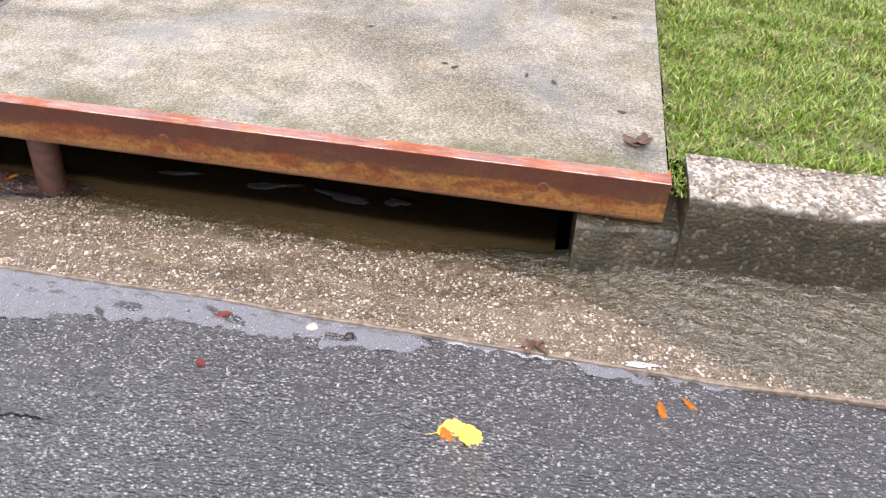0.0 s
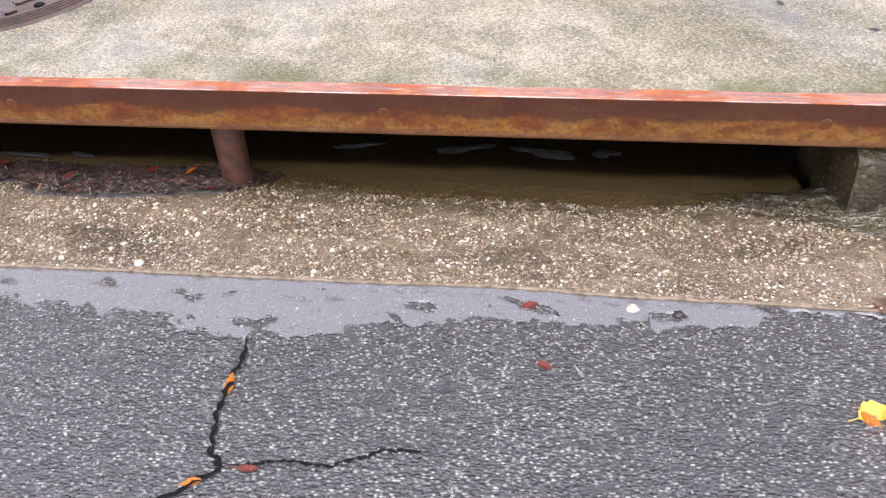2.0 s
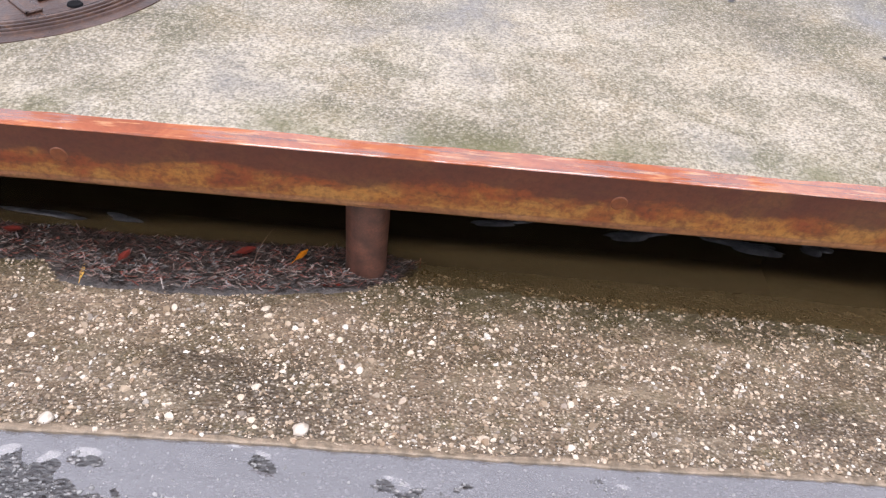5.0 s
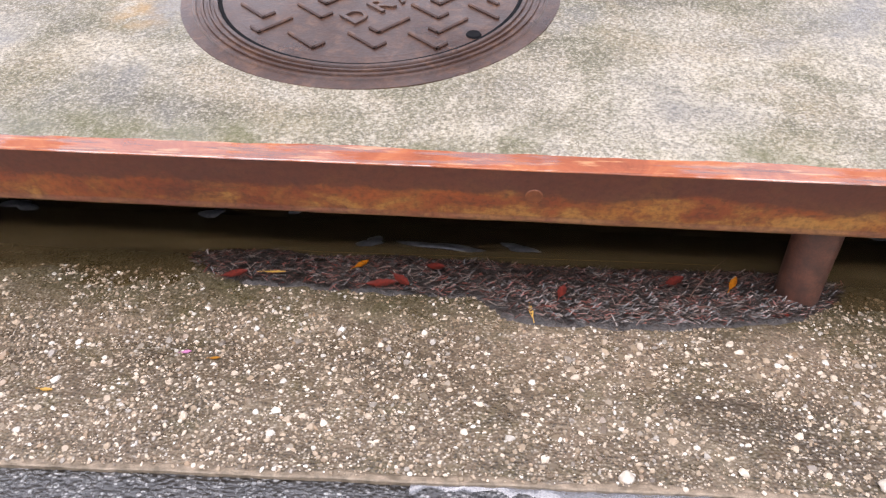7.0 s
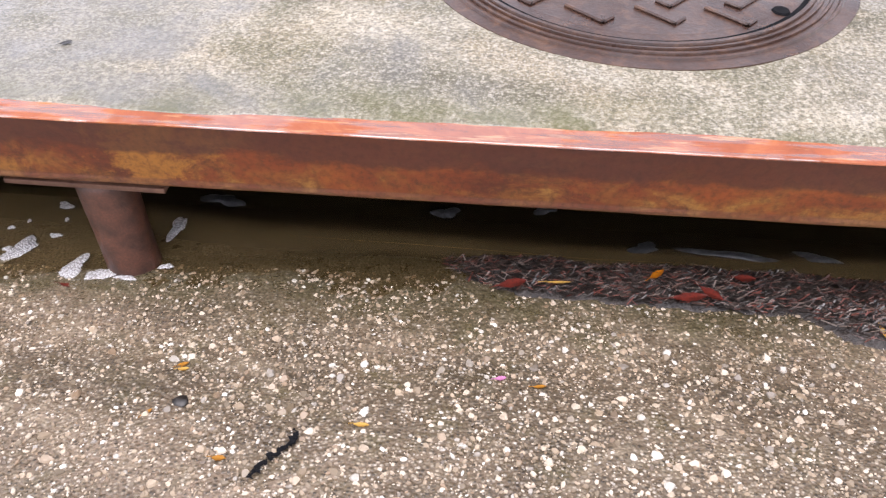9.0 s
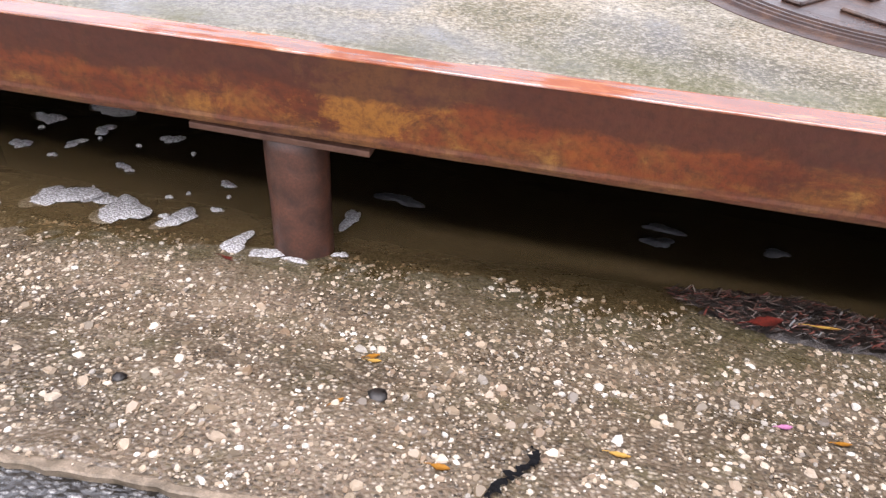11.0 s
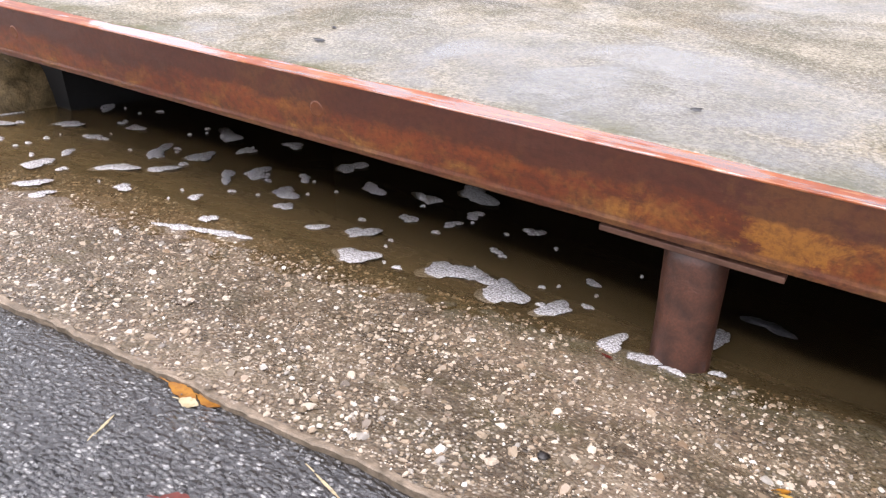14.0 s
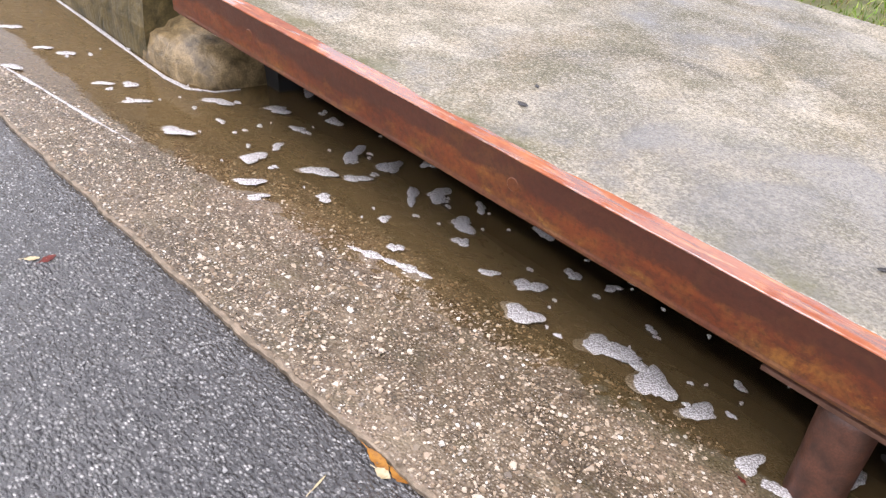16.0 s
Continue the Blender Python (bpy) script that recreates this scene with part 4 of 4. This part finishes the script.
for dx, dy, l, w, turn, mt in ((0, 0, 0.075, 0.04, 20, BROWN), (0.012, 0.012, 0.06, 0.034, 80, BROWN), (-0.018, 0.008, 0.05, 0.028, -40, BROWN)):
    tagged(placed("leaf", leaf(l, w, mt, int(900 * l), 0.5, 0.5), pose(-0.077 + dx, 0.16 + dy, 0.005, 0, 0, turn)), "crumpled dark brown oak leaf on the slab", "leaf", "dead leaves on the slab")


# ---- drift of wet mulch and leaves in the throat ----
def drift_height(x, y):
    front = np.interp(x, [-2.85, -2.7, -2.45, -2.28, -2.22, -2.1, -1.9, -1.7, -1.6], [0.03, 0.0, -0.012, -0.01, -0.075, -0.085, -0.075, -0.03, 0.05]) + 0.008 * rough(x, 0, 0.05, 4)
    u = np.clip((y - front) / 0.2, 0, 1)
    ends = np.clip(np.minimum(x + 2.86, -1.57 - x) / 0.12, 0, 1)
    return 0.026 * np.sin(np.pi * np.clip(u, 0, 1) ** 0.6) ** 0.7 * ends * (0.75 + 0.35 * rough(x, y, 0.06, 1)), u * ends


def drift():
    xs, ys = np.arange(-2.88, -1.55, 0.01), np.arange(-0.1, 0.26, 0.008)
    v, f = grid(xs, ys, lambda X, Y: gutter_z(X, Y) - 0.006 + drift_height(X, Y)[0] + 0.006 * rough(X, Y, 0.012, 9) * (drift_height(X, Y)[1] > 0.02) * (drift_height(X, Y)[1] < 0.99))
    return mesh("mulch_drift", v, f, MULCH, True)


def slivers(count):
    v, f = [], []
    while len(f) < count:
        x, y = rng.uniform(-2.86, -1.58), rng.uniform(-0.1, 0.2)
        h, u = drift_height(x, y)
        if not 0.03 < u < 0.97:
            continue
        z = float(gutter_z(x, y)) + float(h) + 0.001
        a, l, w = rng.normal(0, 0.5), rng.uniform(0.005, 0.024), rng.uniform(0.0007, 0.0028)
        c, s, t = math.cos(a) * l / 2, math.sin(a) * l / 2, rng.normal(0, 0.0025)
        px, py = -math.sin(a) * w / 2, math.cos(a) * w / 2
        b = len(v)
        v += [(x - c + px, y - s + py, z - t), (x - c - px, y - s - py, z - t), (x + c - px, y + s - py, z + t + 0.001), (x + c + px, y + s + py, z + t + 0.0015)]
        f.append((b, b + 1, b + 2, b + 3))
    return mesh("twigs", v, f, MULCH_BITS)


pile = tagged(placed("mulch_drift", drift()), "dark drift of wet mulch and rotting leaves", "debris", kind="stuff")
tagged(part("twigs", slivers(9000), pile), kind="stuff")
for x, y, l, w, mt, turn, dz, label in (
        (-2.734, 0.012, 0.06, 0.03, RED, 20, 0.02, "dark red wet leaf on the mulch drift"), (-2.455, 0.0, 0.07, 0.03, RED, 10, 0.022, "red wet leaf on the mulch drift"),
        (-2.42, 0.01, 0.05, 0.03, RED, -40, 0.024, "red wet leaf on the mulch drift"), (-2.184, -0.06, 0.045, 0.012, PALE, 100, 0.02, "pale tan leaf on the mulch drift"),
        (-2.128, -0.01, 0.04, 0.025, RED, 70, 0.03, "red-brown leaf on the mulch drift"), (-1.815, 0.041, 0.045, 0.02, ORANGE, 60, 0.03, "orange leaf on the mulch drift"),
        (-1.92, 0.04, 0.05, 0.03, RED, 30, 0.028, "red-brown leaf on the mulch drift"), (-1.745, -0.03, 0.05, 0.018, RED, 10, 0.014, "red leaf at the drift's edge"),
        (-1.8, -0.03, 0.06, 0.01, RED, -5, 0.014, "thin red leaf at the drift's edge"), (-2.36, 0.05, 0.045, 0.025, RED, 0, 0.03, "red wet leaf on the mulch drift"),
        (-2.66, 0.02, 0.05, 0.008, PALE, 5, 0.022, "pale straw on the mulch drift"), (-2.5, 0.05, 0.04, 0.02, ORANGE, 40, 0.028, "orange-brown leaf on the mulch drift")):
    lay_leaf(x, y, l * 0.8, w * 0.6, mt, turn, label, z=float(gutter_z(x, y)), lift=dz)


def stem(length, lean):
    v, f = [], []
    for i in range(9):
        t = i / 8
        r = 0.0008 * (1.2 - t)
        for k in range(5):
            a = 2 * math.pi * k / 5
            v.append((lean * length * t * t + r * math.cos(a), r * math.sin(a), length * t))
    f = [(i * 5 + k, i * 5 + (k + 1) % 5, (i + 1) * 5 + (k + 1) % 5, (i + 1) * 5 + k) for i in range(8) for k in range(5)]
    return mesh("stem", v, f, BROWN, True)


tagged(placed("stem", stem(0.11, 0.3), pose(-1.9, 0.0, float(gutter_z(-1.9, 0.0)) + 0.008, -8, 8, 0)), "thin dry stem standing in the mulch drift", "stem")


# ---- cracks ----
def crack(pts, width, seed, name):
    """A ragged dark fissure filled with tar-black grit."""
    t = np.linspace(0, 1, 70)
    k = np.linspace(0, 1, len(pts))
    px = np.interp(t, k, [p[0] for p in pts]) + 0.006 * rough(t * 2, 0 * t, 0.05, seed)
    py = np.interp(t, k, [p[1] for p in pts]) + 0.004 * rough(t * 2, 0 * t, 0.04, seed + 1)
    nx, ny = -np.gradient(py), np.gradient(px)
    ln = np.hypot(nx, ny) + 1e-9
    w = width * np.clip(0.6 + 0.6 * rough(t * 3, 0 * t, 0.04, seed + 2), 0.1, 1.4) * np.clip(10 * np.minimum(t, 1 - t), 0.1, 1)
    v = []
    for i in range(70):
        for s in (-1, 0, 1):
            x, y = px[i] + s * w[i] * nx[i] / ln[i], py[i] + s * w[i] * ny[i] / ln[i]
            v.append((x, y, ground_z(x, y) + (0.0036 if s else 0.003)))
    return tagged(placed(name, mesh(name, v, [(i * 3 + j, i * 3 + j + 1, i * 3 + j + 4, i * 3 + j + 3) for i in range(69) for j in range(2)], TAR)), "dark ragged crack in wet paving", "crack", kind="structure")


crack([(-1.431, -0.59), (-1.422, -0.66), (-1.425, -0.715), (-1.42, -0.79), (-1.403, -0.858), (-1.374, -0.887), (-1.436, -0.944), (-1.5, -1.02)], 0.0062, 1, "crack")
crack([(-1.374, -0.885), (-1.286, -0.866), (-1.213, -0.871), (-1.132, -0.834), (-1.06, -0.83)], 0.005, 5, "crack_branch")
crack([(-3.004, -0.325), (-3.0, -0.348), (-3.014, -0.365), (-3.03, -0.39), (-3.036, -0.41)], 0.007, 8, "crack_gutter")


# ---- grass ----
def blades(count, x0, x1, y0, y1, tall):
    n = count
    x, y = rng.uniform(x0, x1, n), rng.uniform(y0, y1, n)
    h, w = tall * rng.uniform(0.5, 1.25, n) * np.clip(0.95 - 0.6 * rough(x, y, 0.09, 3), 0.4, 1.4), rng.uniform(0.0013, 0.003, n)
    a, b, l = rng.uniform(0, 6.28, n), rng.uniform(0, 6.28, n), rng.uniform(0.3, 1.3, n)
    z = lawn_z(x, y)
    rows = []
    for t, k in ((0, 1.0), (0.5, 0.85), (1.0, 0.12)):
        bx, by = x + np.cos(a) * h * l * t ** 1.7 * 0.8, y + np.sin(a) * h * l * t ** 1.7 * 0.8
        bz = z - 0.004 + h * t * (1 - 0.25 * l * t)
        rows += [np.stack([bx - np.cos(b) * w * k, by - np.sin(b) * w * k, bz], -1), np.stack([bx + np.cos(b) * w * k, by + np.sin(b) * w * k, bz], -1)]
    v = np.stack(rows, 1).reshape(-1, 3)
    f = []
    for i in range(n):
        o = i * 6
        f += [(o, o + 1, o + 3, o + 2), (o + 2, o + 3, o + 5, o + 4)]
    return mesh("grass", v, f, BLADE)


for nm, args in (("grass", (46000, 0.035, 1.4, 0.175, 1.55, 0.03)), ("grass", (16000, -5.2, 1.5, BACK + 0.005, 2.3, 0.045)), ("grass", (3000, -6.5, -5.31, 0.18, 1.6, 0.04))):
    tagged(placed(nm, blades(*args)), "short bright green lawn grass, wet", "grass", kind="stuff")
tagged(placed("moss_strip", blades(1800, 0.004, 0.042, 0.0, 1.42, 0.016)), "moss and thin grass in the joint beside the slab", "moss", kind="stuff")


# ---- smooth mortar lip along the gutter's outer edge ----
def lip():
    xs, v = np.arange(-5.6, 1.3, 0.012), []
    for x in xs:
        e = float(edge_y(x))
        r = float(np.interp(x, [-3.4, -3.1], [1.0, 0.3])) * (0.005 * float(rough(x, 0, 0.06, 1)) + 0.0025 * float(rough(x, 0, 0.01, 4)))
        wide = 0.012 + 0.006 * float(rough(x, 0, 0.05, 9)) + 0.004 * float(rough(x, 0, 0.012, 2))
        for d, dz in ((-0.0015, -0.012), (-0.001, 0.0), (0.001, 0.0018), (wide * 0.6, 0.0018), (wide, -0.001)):
            v.append((x, e + r + d, float(gutter_z(x, e + max(d, 0))) + dz + 0.0006 * float(rough(x, d * 3, 0.015, 7))))
    f = [(i * 5 + j, (i + 1) * 5 + j, (i + 1) * 5 + j + 1, i * 5 + j + 1) for i in range(len(xs) - 1) for j in range(4)]
    return mesh("trim", v, f, plain("mortar_lip", (0.36, 0.28, 0.2), (0.13, 0.1, 0.065), 60, 0.5, 0.7, 0.004, 0.05), False)


tagged(placed("trim", lip()), "pale smooth mortar edge of the gutter", "edging", kind="structure")


# ---- aggregate: loose chips in the gutter, the kerb top and the road ----
def dome_field(name, pts, material, seg=6, tilt=0.0):
    v, f = [], []
    for x, y, z, r, h, a, e in pts:
        o = len(v)
        for q, k in ((1.0, -0.3), (0.72, 0.75)):
            for i in range(seg):
                t = a + 2 * math.pi * i / seg
                s = r * q * (1 + 0.18 * math.sin(2.3 * i + a * 5))
                cx, cy = s * math.cos(t), s * e * math.sin(t)
                v.append((x + cx * math.cos(a) - cy * math.sin(a), y + cx * math.sin(a) + cy * math.cos(a), z + h * k + tilt * cx * math.sin(a * 7)))
        f += [(o + i, o + (i + 1) % seg, o + seg + (i + 1) % seg, o + seg + i) for i in range(seg)]
        f.append(tuple(o + seg + i for i in range(seg)))
    return mesh(name, v, f, material, False)


def scatter(count, x0, x1, depth, zf, r0, r1, hk):
    out = []
    for _ in range(count):
        x = rng.uniform(x0, x1)
        y = edge_y(x) + depth(rng)
        if hk < 0.35 and float(zf(x, y)) < water_z(y) - 0.006:
            continue
        r = r0 + (r1 - r0) * rng.random() ** 4
        out.append((x, y, float(zf(x, y)) + 0.0005, r, r * hk, rng.uniform(0, 6.28), rng.uniform(0.5, 0.95)))
    return out


loose = scatter(76000, -5.5, 0.6, lambda g: g.uniform(0.004, 0.5), lambda x, y: gutter_z(x, y) + 0.0032 * (y < edge_y(x) + 0.014), 0.0012, 0.0052, 0.3)
tagged(part("aggregate", dome_field("aggregate", loose, PEBBLES), gutter), kind="stuff")
chips = scatter(9000, -4.9, 0.5, lambda g: -abs(g.normal(0, 0.3)) - 0.01, lambda x, y: road_z(x, y) + 0.002, 0.001, 0.0045, 0.45)
CHIP = plain("asphalt_chip", (0.42, 0.42, 0.41), (0.1, 0.1, 0.1), 70, 0.3)
tagged(part("chippings", dome_field("chippings", chips, CHIP, 5, 0.35), road), kind="stuff")
tops = [(rng.uniform(0.05, 1.3), rng.uniform(-0.015, 0.16), -0.0075, r, r * 0.4, rng.uniform(0, 6.28), rng.uniform(0.5, 0.95)) for r in 0.003 + 0.006 * rng.random(1500) ** 3]
tagged(placed("kerb_aggregate", dome_field("kerb_aggregate", tops, PEBBLES)), "pale pebbles set in the kerb's top", "aggregate", kind="stuff")
shapes = [dome_field("pebble", [(0, 0, 0, 0.0085 * s, 0.0032, 0.7 * s, e)], PEBBLE, 8) for s, e in ((1, 0.7), (0.8, 0.9), (1.15, 0.6), (0.9, 0.75), (0.7, 0.8))]
for k in range(280):
    x = rng.uniform(-4.4, -1.3)
    y = float(edge_y(x)) + rng.uniform(0.03, 0.33)
    part("pebble", shapes[k % 5], gutter, pose(x, y, float(gutter_z(x, y)) + 0.0006, math.degrees(math.atan(-0.3)), 0, rng.uniform(0, 360)))
